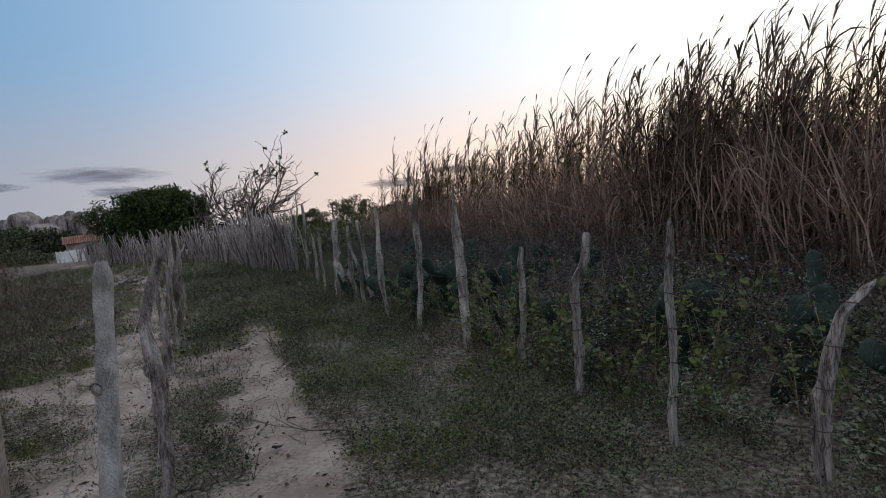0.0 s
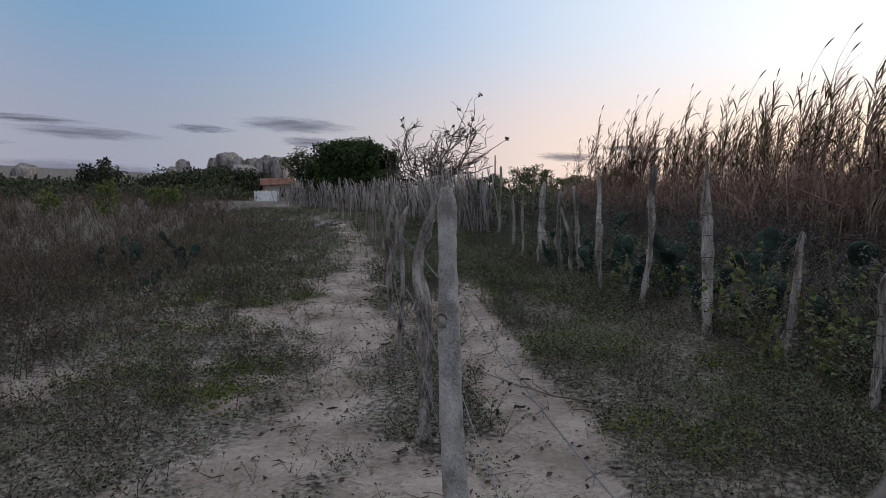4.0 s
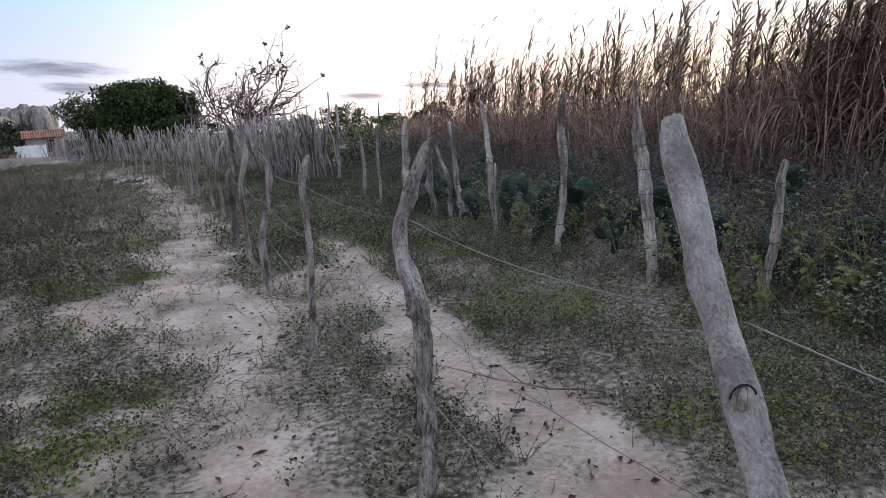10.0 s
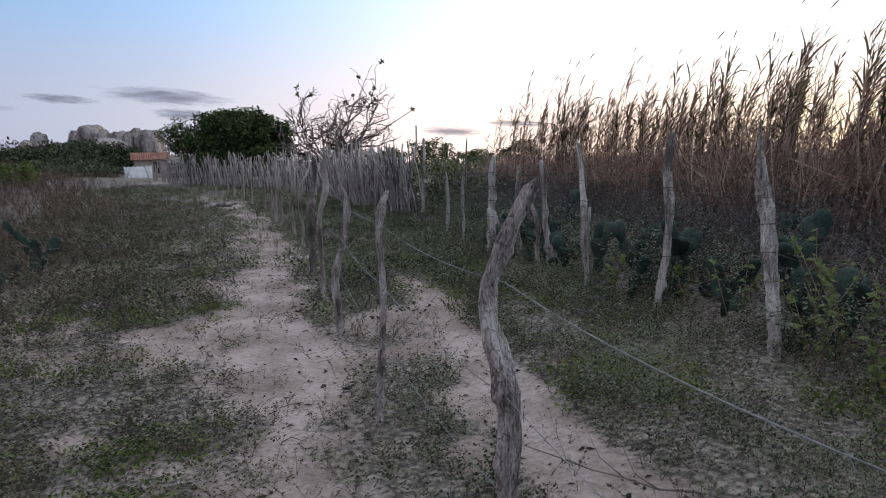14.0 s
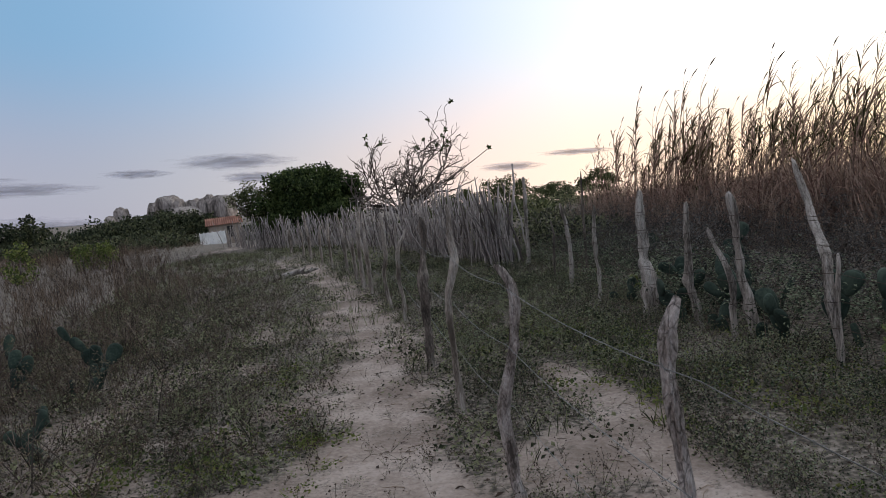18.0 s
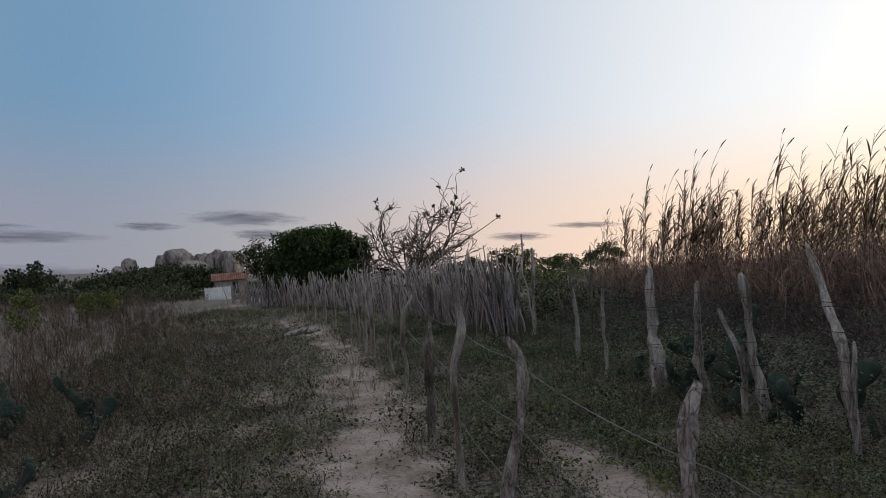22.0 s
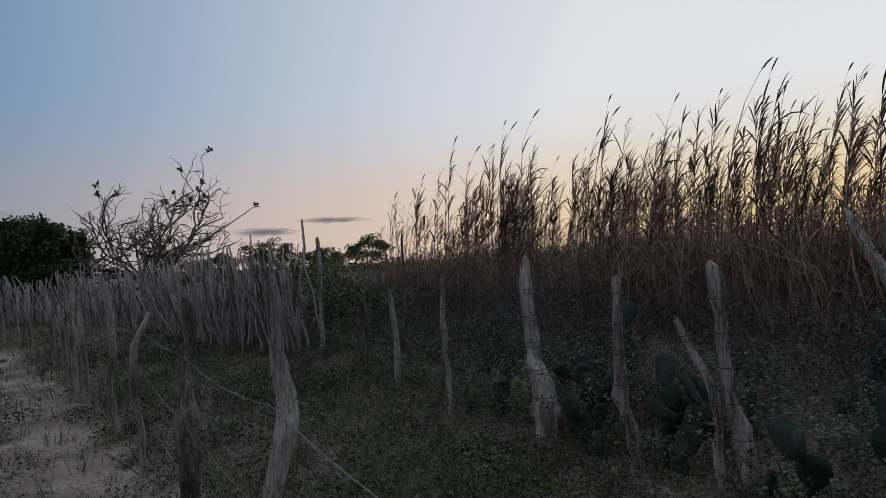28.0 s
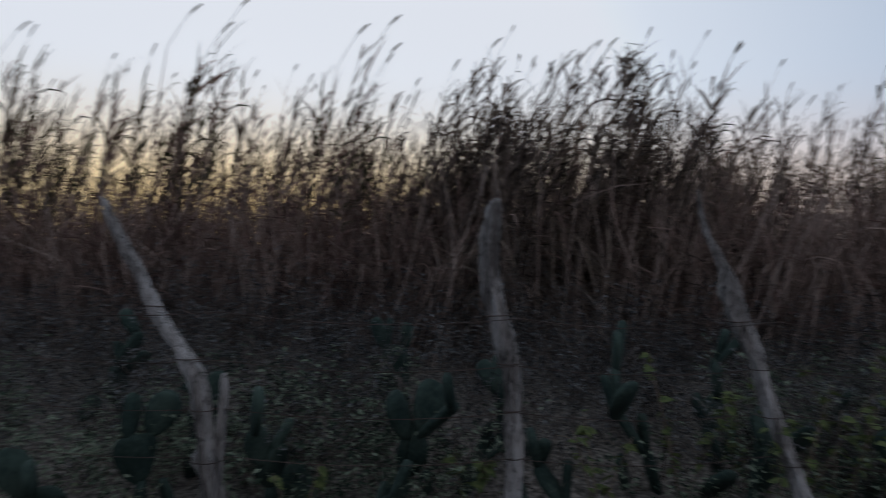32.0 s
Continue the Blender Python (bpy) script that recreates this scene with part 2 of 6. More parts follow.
    def blob(self, c, r, m=0, rings=4, sides=6):
        th = np.linspace(0, np.pi, rings + 1)[1:-1]
        a = np.arange(sides) * 2 * np.pi / sides
        V = [(0, 0, 1)] + [(np.sin(t) * np.cos(b), np.sin(t) * np.sin(b), np.cos(t)) for t in th for b in a] + [(0, 0, -1)]
        V = np.array(V) * np.asarray(r) + np.asarray(c)
        F = [(0, 1 + j, 1 + (j + 1) % sides) for j in range(sides)]
        for i in range(len(th) - 1):
            for j in range(sides):
                p, q = 1 + i * sides + j, 1 + i * sides + (j + 1) % sides
                F += [(p, p + sides, q + sides), (p, q + sides, q)]
        last = 1 + (len(th) - 1) * sides
        F += [(last + j, len(V) - 1, last + (j + 1) % sides) for j in range(sides)]
        self.add(V, F, m)

    def object(self, name, mats, parent=None, smooth=False, label=""):
        V, F, M = self.arrays()
        ob = new(name, mesh_from(name, V, F, M, mats, smooth))
        if parent is not None:
            ob.parent = parent
        return tagged(ob, label)


def scatter(templates, x, y, scale, tilt=0.12, z=None, lean=(0, 0)):
    """Arrays of many turned, scaled copies of the template shapes, standing on the ground."""
    x, y = np.asarray(x, float), np.asarray(y, float)
    n = len(x)
    z = ground_z(x, y) if z is None else z
    scale = np.broadcast_to(scale, (n,))
    which = rng.integers(0, len(templates), n)
    yaw = rng.random(n) * 2 * np.pi
    out_v, out_f, out_m, base = [], [], [], 0
    for k, (V, F, M) in enumerate(templates):
        s = np.nonzero(which == k)[0]
        if not len(s):
            continue
        c, d = np.cos(yaw[s]), np.sin(yaw[s])
        vx = V[None, :, 0] * c[:, None] - V[None, :, 1] * d[:, None]
        vy = V[None, :, 0] * d[:, None] + V[None, :, 1] * c[:, None]
        vz = np.repeat(V[None, :, 2], len(s), 0)
        tx, ty = rng.normal(lean[0], tilt, len(s)), rng.normal(lean[1], tilt, len(s))
        vx, vy = vx + vz * tx[:, None], vy + vz * ty[:, None]
        P = np.stack([vx, vy, vz], -1) * scale[s][:, None, None] + np.stack([x[s], y[s], z[s]], -1)[:, None, :]
        out_v.append(P.reshape(-1, 3))
        out_f.append((F[None] + (np.arange(len(s)) * len(V))[:, None, None] + base).reshape(-1, 3))
        out_m.append(np.tile(M, len(s)))
        base += len(s) * len(V)
    return np.concatenate(out_v), np.concatenate(out_f), np.concatenate(out_m)


def stuff(name, arrays, mats, label, category, smooth=False):
    V, F, M = arrays
    return tagged(new(name, mesh_from(name, settle(V), F, M, mats, smooth)), label, category, kind="stuff")


# ---- materials ----
def material(name, colours, rough=0.85, size=0.3, fine=0.02, stretch=(1, 1, 1), bump=0.3, bump_at=0.004, island=0.0, through_light=0.0, cracks=0.0, crack_size=0.08):
    """A surface whose colour wanders between the given colours at two sizes, with fine relief."""
    m = bpy.data.materials.new(name)
    m.use_nodes = True
    nt = m.node_tree
    N, L = nt.nodes, nt.links
    bsdf = N["Principled BSDF"]
    bsdf.inputs["Roughness"].default_value = rough
    bsdf.inputs["Specular IOR Level"].default_value = 0.25
    co = N.new("ShaderNodeTexCoord")
    mp = N.new("ShaderNodeMapping")
    mp.inputs["Scale"].default_value = stretch
    L.new(co.outputs["Object"], mp.inputs["Vector"])
    n1, n2 = N.new("ShaderNodeTexNoise"), N.new("ShaderNodeTexNoise")
    n1.inputs["Scale"].default_value, n2.inputs["Scale"].default_value = 1 / size, 1 / fine
    n1.inputs["Detail"].default_value, n2.inputs["Detail"].default_value = 5, 3
    for n in (n1, n2):
        L.new(mp.outputs["Vector"], n.inputs["Vector"])
    mix = N.new("ShaderNodeMath")
    mix.operation = "MULTIPLY_ADD"
    L.new(n2.outputs["Fac"], mix.inputs[0])
    mix.inputs[1].default_value = 0.45
    off = N.new("ShaderNodeMath")
    off.operation = "SUBTRACT"
    L.new(n1.outputs["Fac"], off.inputs[0])
    off.inputs[1].default_value = 0.225
    L.new(off.outputs[0], mix.inputs[2])
    last = mix.outputs[0]
    if island:
        geo = N.new("ShaderNodeNewGeometry")
        isl = N.new("ShaderNodeMath")
        isl.operation = "MULTIPLY_ADD"
        L.new(geo.outputs["Random Per Island"], isl.inputs[0])
        isl.inputs[1].default_value = island
        less = N.new("ShaderNodeMath")
        less.operation = "SUBTRACT"
        L.new(last, less.inputs[0])
        less.inputs[1].default_value = island / 2
        L.new(less.outputs[0], isl.inputs[2])
        last = isl.outputs[0]
    ramp = N.new("ShaderNodeValToRGB")
    els = ramp.color_ramp.elements
    while len(els) < len(colours):
        els.new(0.5)
    for i, c in enumerate(colours):
        els[i].position = 0.34 + 0.32 * i / max(1, len(colours) - 1)
        els[i].color = (*c, 1)
    L.new(last, ramp.inputs["Fac"])
    colour = ramp.outputs["Color"]
    height = n2.outputs["Fac"]
    if cracks:
        v = N.new("ShaderNodeTexVoronoi")
        v.feature = "DISTANCE_TO_EDGE"
        v.inputs["Scale"].default_value = 1 / crack_size
        nw = N.new("ShaderNodeTexNoise")
        nw.inputs["Scale"].default_value, nw.inputs["Detail"].default_value = 0.7 / crack_size, 4
        L.new(mp.outputs["Vector"], nw.inputs["Vector"])
        warp = N.new("ShaderNodeVectorMath")
        warp.operation = "MULTIPLY_ADD"
        L.new(nw.outputs["Color"], warp.inputs[0])
        warp.inputs[1].default_value = (crack_size * 1.6,) * 3
        L.new(mp.outputs["Vector"], warp.inputs[2])
        L.new(warp.outputs["Vector"], v.inputs["Vector"])
        cr = N.new("ShaderNodeMapRange")
        cr.inputs["From Max"].default_value = 0.045
        L.new(v.outputs["Distance"], cr.inputs["Value"])
        cr.inputs["To Min"].default_value = 1 - cracks
        mul = N.new("ShaderNodeMix")
        mul.data_type, mul.blend_type = "RGBA", "MULTIPLY"
        mul.inputs["Factor"].default_value = 1
        L.new(colour, mul.inputs["A"])
        L.new(cr.outputs["Result"], mul.inputs["B"])
        colour = mul.outputs["Result"]
        h = N.new("ShaderNodeMath")
        h.operation = "MULTIPLY_ADD"
        L.new(cr.outputs["Result"], h.inputs[0])
        h.inputs[1].default_value = 1.5
        L.new(height, h.inputs[2])
        height = h.outputs[0]
    L.new(colour, bsdf.inputs["Base Color"])
    if bump:
        b = N.new("ShaderNodeBump")
        b.inputs["Strength"].default_value, b.inputs["Distance"].default_value = bump, bump_at
        L.new(height, b.inputs["Height"])
        L.new(b.outputs["Normal"], bsdf.inputs["Normal"])
    if through_light:
        tr = N.new("ShaderNodeBsdfTranslucent")
        L.new(colour, tr.inputs["Color"])
        ms = N.new("ShaderNodeMixShader")
        ms.inputs["Fac"].default_value = through_light
        L.new(bsdf.outputs[0], ms.inputs[1])
        L.new(tr.outputs[0], ms.inputs[2])
        L.new(ms.outputs[0], N["Material Output"].inputs["Surface"])
    return m


def ground_material():
    m = material("soil", [(0.195, 0.155, 0.134), (0.275, 0.226, 0.2), (0.37, 0.314, 0.284)], rough=0.95, size=0.5, fine=0.035, bump=0.8, bump_at=0.02)
    nt = m.node_tree
    N, L = nt.nodes, nt.links
    bsdf = N["Principled BSDF"]
    sand = bsdf.inputs["Base Color"].links[0].from_socket
    co = N["Texture Coordinate"]
    at = N.new("ShaderNodeAttribute")
    at.attribute_name = "bare"
    n3, n4 = N.new("ShaderNodeTexNoise"), N.new("ShaderNodeTexNoise")
    n3.inputs["Scale"].default_value, n3.inputs["Detail"].default_value = 1.6, 8
    n4.inputs["Scale"].default_value, n4.inputs["Detail"].default_value = 28, 6
    L.new(co.outputs["Object"], n3.inputs["Vector"])
    L.new(co.outputs["Object"], n4.inputs["Vector"])
    litter = N.new("ShaderNodeValToRGB")
    els = litter.color_ramp.elements
    els[0].position, els[0].color = 0.36, (0.05, 0.045, 0.039, 1)
    els[1].position, els[1].color = 0.67, (0.27, 0.236, 0.208, 1)
    mid = els.new(0.5)
    mid.color = (0.13, 0.114, 0.098, 1)
    L.new(n4.outputs["Fac"], litter.inputs["Fac"])
    edge = N.new("ShaderNodeMath")
    edge.operation = "MULTIPLY_ADD"
    L.new(n4.outputs["Fac"], edge.inputs[0])
    edge.inputs[1].default_value = 0.9
    L.new(at.outputs["Fac"], edge.inputs[2])
    mr = N.new("ShaderNodeMapRange")
    mr.inputs["From Min"].default_value, mr.inputs["From Max"].default_value = 0.62, 0.98
    L.new(edge.outputs[0], mr.inputs["Value"])
    mixc = N.new("ShaderNodeMix")
    mixc.data_type = "RGBA"
    L.new(mr.outputs["Result"], mixc.inputs["Factor"])
    L.new(litter.outputs["Color"], mixc.inputs["A"])
    L.new(sand, mixc.inputs["B"])
    n5 = N.new("ShaderNodeTexNoise")
    n5.inputs["Scale"].default_value, n5.inputs["Detail"].default_value, n5.inputs["Roughness"].default_value = 45, 5, 0.7
    L.new(co.outputs["Object"], n5.inputs["Vector"])
    n6 = N.new("ShaderNodeTexNoise")
    n6.inputs["Scale"].default_value, n6.inputs["Detail"].default_value = 3.5, 4
    L.new(co.outputs["Object"], n6.inputs["Vector"])
    both = N.new("ShaderNodeMath")
    both.operation = "MULTIPLY_ADD"
    L.new(n6.outputs["Fac"], both.inputs[0])
    both.inputs[1].default_value = 0.5
    L.new(n5.outputs["Fac"], both.inputs[2])
    speck = N.new("ShaderNodeMapRange")
    speck.inputs["From Min"].default_value, speck.inputs["From Max"].default_value = 0.8, 0.9
    speck.inputs["To Max"].default_value = 0.75
    L.new(both.outputs[0], speck.inputs["Value"])
    mixd = N.new("ShaderNodeMix")
    mixd.data_type = "RGBA"
    L.new(speck.outputs["Result"], mixd.inputs["Factor"])
    L.new(mixc.outputs["Result"], mixd.inputs["A"])
    L.new(litter.outputs["Color"], mixd.inputs["B"])
    L.new(mixd.outputs["Result"], bsdf.inputs["Base Color"])
    return m


SOIL = ground_material()
BARK = material("weathered_wood", [(0.09, 0.075, 0.062), (0.19, 0.165, 0.145), (0.29, 0.26, 0.235), (0.4, 0.37, 0.345)], size=0.09, fine=0.008, stretch=(1, 1, 0.22), bump=0.9, bump_at=0.007, cracks=0.3, crack_size=0.022)
BARK_FLAKY = material("flaking_bark", [(0.07, 0.058, 0.052), (0.2, 0.172, 0.16), (0.32, 0.286, 0.273), (0.42, 0.388, 0.374)], size=0.06, fine=0.007, stretch=(1, 1, 0.35), bump=1.0, bump_at=0.012, cracks=0.35, crack_size=0.03)
BARK_DARK = material("dark_bark", [(0.04, 0.034, 0.03), (0.11, 0.094, 0.083), (0.25, 0.222, 0.2)], size=0.1, fine=0.01, stretch=(1, 1, 0.3), bump=0.8, bump_at=0.008, cracks=0.4, crack_size=0.03)
BARK_PALE = material("pale_bark", [(0.16, 0.148, 0.142), (0.25, 0.236, 0.23), (0.3, 0.287, 0.28), (0.38, 0.366, 0.36)], size=0.06, fine=0.006, stretch=(1, 1, 0.6), bump=1.0, bump_at=0.009)
BARK_SPLIT = material("split_bleached_wood", [(0.1, 0.088, 0.08), (0.25, 0.228, 0.21), (0.36, 0.335, 0.315), (0.45, 0.425, 0.405)], size=0.07, fine=0.006, stretch=(1, 1, 0.1), bump=1.0, bump_at=0.008, cracks=0.6, crack_size=0.024)
STICK = material("dry_stick", [(0.085, 0.075, 0.073), (0.2, 0.183, 0.18), (0.35, 0.328, 0.322)], size=0.25, fine=0.015, stretch=(1, 1, 0.15), bump=0.5, island=0.7)
OLD_WOOD = material("split_old_wood", [(0.055, 0.046, 0.04), (0.135, 0.116, 0.104), (0.225, 0.2, 0.184), (0.32, 0.292, 0.274)], size=0.035, fine=0.003, stretch=(1, 1, 0.12), bump=0.8, bump_at=0.004)
# near black: shade of the stake's hole put into colour; also the knot's ring
HOLLOW = material("near_black_wood", [(0.01, 0.009, 0.008), (0.025, 0.02, 0.018)], bump=0.5)
WIRE = material("galvanised_wire", [(0.12, 0.12, 0.12), (0.26, 0.27, 0.27)], rough=0.5, size=0.3, bump=0)
WIRE.node_tree.nodes["Principled BSDF"].inputs["Metallic"].default_value = 0.8
WIRE_RUST = material("rusty_wire", [(0.04, 0.03, 0.025), (0.09, 0.06, 0.05)], rough=0.7, bump=0)
DRY_LEAF = material("dry_cane_leaf", [(0.12, 0.07, 0.06), (0.25, 0.157, 0.13), (0.38, 0.268, 0.22)], size=1.6, fine=0.05, island=0.7, through_light=0.4, bump=0)
# darker copy of the cane leaf: a backlit silhouette put into the colour
CANE_DARK = material("backlit_cane_leaf", [(0.05, 0.038, 0.03), (0.1, 0.074, 0.056), (0.18, 0.135, 0.1)], size=1.6, island=0.6, through_light=0.15, bump=0)
# olive leaf for the upper canes, its colour darkened like a silhouette against the sky
CANE_OLIVE_SILHOUETTE = material("cane_leaf_olive_silhouette", [(0.03, 0.034, 0.014), (0.065, 0.064, 0.03), (0.13, 0.11, 0.055)], size=2.0, island=0.6, through_light=0.35, bump=0)
CANE_STALK = material("cane_stalk", [(0.13, 0.09, 0.072), (0.235, 0.168, 0.135), (0.37, 0.285, 0.235)], size=0.5, island=0.6, bump=0)
PLUME = material("seed_plume", [(0.09, 0.075, 0.06), (0.2, 0.165, 0.13)], island=0.5, through_light=0.2, bump=0)
WEED_GREEN = material("weed_leaf", [(0.018, 0.03, 0.02), (0.062, 0.09, 0.058), (0.23, 0.27, 0.19)], size=0.9, fine=0.05, island=0.6, through_light=0.3, bump=0)
WEED_OLIVE = material("olive_leaf", [(0.024, 0.03, 0.016), (0.08, 0.092, 0.048), (0.22, 0.235, 0.14)], size=0.9, fine=0.05, island=0.7, through_light=0.25, bump=0)
DRY_WEED = material("withered_leaf", [(0.03, 0.023, 0.016), (0.09, 0.07, 0.046), (0.21, 0.175, 0.12)], size=0.7, fine=0.05, island=0.8, through_light=0.2, bump=0)
WEED_BRIGHT = material("young_leaf", [(0.055, 0.082, 0.022), (0.11, 0.15, 0.042), (0.19, 0.21, 0.07)], size=0.6, island=0.6, through_light=0.35, bump=0)
BROAD_LEAF = material("broad_leaf", [(0.03, 0.05, 0.018), (0.068, 0.098, 0.034), (0.15, 0.17, 0.06)], size=0.4, island=0.6, through_light=0.3, bump=0)
DRY_STEM = material("dry_stem", [(0.07, 0.05, 0.036), (0.15, 0.11, 0.08), (0.27, 0.21, 0.16)], size=0.8, island=0.7, bump=0)
SEED = material("seed_head", [(0.03, 0.02, 0.016), (0.08, 0.055, 0.042)], island=0.5, bump=0)
GREY_LEAF = material("grey_shrub_leaf", [(0.014, 0.016, 0.017), (0.05, 0.053, 0.055), (0.165, 0.166, 0.165)], size=0.8, island=0.7, through_light=0.2, bump=0)
FIELD_GRASS = material("dry_field_grass", [(0.034, 0.023, 0.018), (0.074, 0.051, 0.039), (0.14, 0.102, 0.077)], size=2.6, fine=0.2, island=0.6, through_light=0.3, bump=0)
CACTUS = material("cactus_skin", [(0.012, 0.023, 0.018), (0.024, 0.041, 0.033), (0.048, 0.072, 0.057)], rough=0.9, size=0.2, fine=0.02, island=0.3, bump=0.4)
TREE_LEAF = material("tree_leaf", [(0.014, 0.028, 0.009), (0.035, 0.06, 0.018), (0.07, 0.1, 0.032)], size=0.8, island=0.6, through_light=0.2, bump=0)
FAR_LEAF = material("distant_leaf", [(0.018, 0.026, 0.015), (0.042, 0.054, 0.03), (0.08, 0.094, 0.052)], size=3, island=0.6, through_light=0.15, bump=0)
BRUSH_TWIG = material("brush_twig", [(0.035, 0.028, 0.025), (0.085, 0.068, 0.058), (0.15, 0.122, 0.102)], size=0.8, island=0.7, bump=0)
BUSH_LEAF = material("bush_leaf", [(0.03, 0.042, 0.016), (0.06, 0.078, 0.03), (0.11, 0.125, 0.055)], size=1.4, island=0.6, through_light=0.2, bump=0)
TWIG = material("grey_twig", [(0.045, 0.038, 0.034), (0.1, 0.085, 0.077), (0.18, 0.156, 0.144)], size=0.3, island=0.4, bump=0)
ROCK = material("granite", [(0.05, 0.045, 0.044), (0.19, 0.17, 0.163), (0.34, 0.31, 0.3)], size=4.5, fine=0.6, stretch=(1, 1, 0.35), bump=0.8, bump_at=0.3, cracks=0.35, crack_size=5)
ROCK_RED = material("pinkish_granite", [(0.24, 0.16, 0.13), (0.36, 0.25, 0.2), (0.42, 0.32, 0.28)], size=5, fine=0.5, stretch=(1, 1, 0.35), bump=0.8, bump_at=0.3)
WHITEWASH = material("whitewash", [(0.62, 0.63, 0.64), (0.74, 0.75, 0.76), (0.8, 0.8, 0.8)], size=1.2, fine=0.1, bump=0.2)
PLASTER = material("stained_plaster", [(0.25, 0.21, 0.18), (0.36, 0.31, 0.27)], size=0.8, fine=0.1, bump=0.3)
ROOF_TILE = material("clay_tile", [(0.15, 0.075, 0.058), (0.25, 0.12, 0.09), (0.33, 0.18, 0.14)], size=1.0, fine=0.08, bump=0.3, island=0.6)
DARK = material("dark_opening", [(0.02, 0.02, 0.02), (0.03, 0.03, 0.03)], bump=0)

# ---- ground: one sheet to the horizon ----
def spread(lo, hi, step, far, grow=1.22):
    mid = np.arange(lo, hi + step / 2, step)
    a, s = [hi], step
    while a[-1] < far:
        s *= grow
        a.append(a[-1] + s)
    b, s = [lo], step
    while b[-1] > -far:
        s *= grow
        b.append(b[-1] - s)
    return np.concatenate([np.array(b[:0:-1]), mid, np.array(a[1:])])


def ground():
    xs, ys = spread(-9, 3.5, 0.06, 3500), spread(0.5, 14, 0.06, 3500)
    X, Y = np.meshgrid(xs, ys, indexing="ij")
    V = np.stack([X, Y, ground_z(X, Y)], -1).reshape(-1, 3)
    ny = len(ys)
    i, j = np.meshgrid(np.arange(len(xs) - 1), np.arange(ny - 1), indexing="ij")
    p = (i * ny + j).ravel()
    F = np.stack([p, p + ny, p + ny + 1, p + 1], -1)
    me = mesh_from("ground", settle(V), F, None, [SOIL], True)
    at = me.attributes.new("bare", "FLOAT", "POINT")
    at.data.foreach_set("value", bare(X, Y).ravel().astype(np.float32))
    tagged(new("ground", me), "sandy pink-brown soil with two worn bare tracks", "ground", kind="structure")


ground()


# ---- posts and fences ----
def post_shape(bends, r, face, seed, sides=14, lean=(0, 0), knots=2, gnarl=1.0):
    """A crooked stake. bends: rows of sideways offset, height, radius factor, from top to foot."""
    g = np.random.default_rng(seed)
    b = np.array(sorted(bends, key=lambda k: k[1]), float)
    if b[0, 1] > 0.02:
        b = np.concatenate([[[b[0, 0], -0.16, b[0, 2]]], b])
    else:
        b[0, 1] = -0.16
    zs = np.arange(b[0, 1], b[-1, 1] - 0.01, 0.028)
    zs = np.append(zs, b[-1, 1])
    soft = lambda col: np.convolve(np.pad(np.interp(zs, b[:, 1], b[:, col]), 2, mode="edge"), np.ones(5) / 5, "valid")
    off, rad = soft(0), soft(2) * r
    off = off + np.interp(zs, np.linspace(zs[0], zs[-1], 11), g.normal(0, r * 0.22 * max(gnarl - 0.7, 0.1), 11))
    ca, sa = math.cos(radians(face)), math.sin(radians(face))
    deep = np.interp(zs, np.linspace(zs[0], zs[-1], 6), g.normal(0, r * 0.45, 6))
    a = np.arange(sides) * 2 * np.pi / sides
    ridge = 1 + 0.16 * np.sin(2 * a + g.random() * 6) + 0.1 * np.sin(3 * a + g.random() * 6)
    drift = np.interp(zs, np.linspace(zs[0], zs[-1], 5), g.normal(0, 0.5, 5))[:, None]
    groove = 0.075 * np.sin(5 * (a + drift) + g.random() * 6) + 0.06 * np.abs(np.sin(4 * (a + drift) + g.random() * 6)) + 0.05 * np.sin(9 * (a + 0.6 * drift) + 4 * np.sin(zs[:, None] * 11))
    lump = np.interp(zs, np.linspace(zs[0], zs[-1], 16), g.normal(0, 0.075 * gnarl, 16))[:, None]
    splits = sum(np.clip(np.interp(zs, [z0 - 0.02, z0 + 0.06, z0 + long_ - 0.06, z0 + long_], [0, 1, 1, 0]), 0, 1)[:, None] * np.exp(-(np.angle(np.exp(1j * (a - a0 + 0.6 * drift))) / 0.16) ** 2) for a0, z0, long_ in [(g.random() * 6.28, g.uniform(-0.1, 0.6), g.uniform(0.3, 0.9)) for _ in range(5)])
    groove = groove * gnarl - splits * 0.3 * max(gnarl - 0.75, 0)
    R = rad[:, None] * (1 + (ridge[None] - 1) * (1 + 0.5 * np.sin(zs[:, None] * 7 + 2 * a))) * (1 + groove + lump) * (1 + g.normal(0, 0.05, (len(zs), sides)))
    R[-1] *= 0.62
    R[-2] *= 0.9
    for _ in range(knots):
        kz, ka = g.uniform(0.2, max(0.3, zs[-1] - 0.1)), g.random() * 6.28
        R *= 1 + 0.5 * np.exp(-((zs[:, None] - kz) / 0.035) ** 2 - (1 - np.cos(a[None] - ka)) * 5)
    x, y = off[:, None] + R * np.cos(a), deep[:, None] + R * np.sin(a)
    Z = np.repeat(zs[:, None], sides, 1)
    Z[-1] += g.normal(0, r * 0.06, sides) + r * 0.3 * np.cos(a + g.random() * 6)
    up = np.clip(Z / zs[-1], 0, 1)
    V = np.stack([x * ca - y * sa + lean[0] * up, x * sa + y * ca + lean[1] * up, Z], -1).reshape(-1, 3)
    k = len(zs)
    i, j = np.meshgrid(np.arange(k - 1), np.arange(sides), indexing="ij")
    p, q = i * sides + j, i * sides + (j + 1) % sides
    F = np.concatenate([np.stack([p, q, q + sides], -1).reshape(-1, 3), np.stack([p, q + sides, p + sides], -1).reshape(-1, 3)])
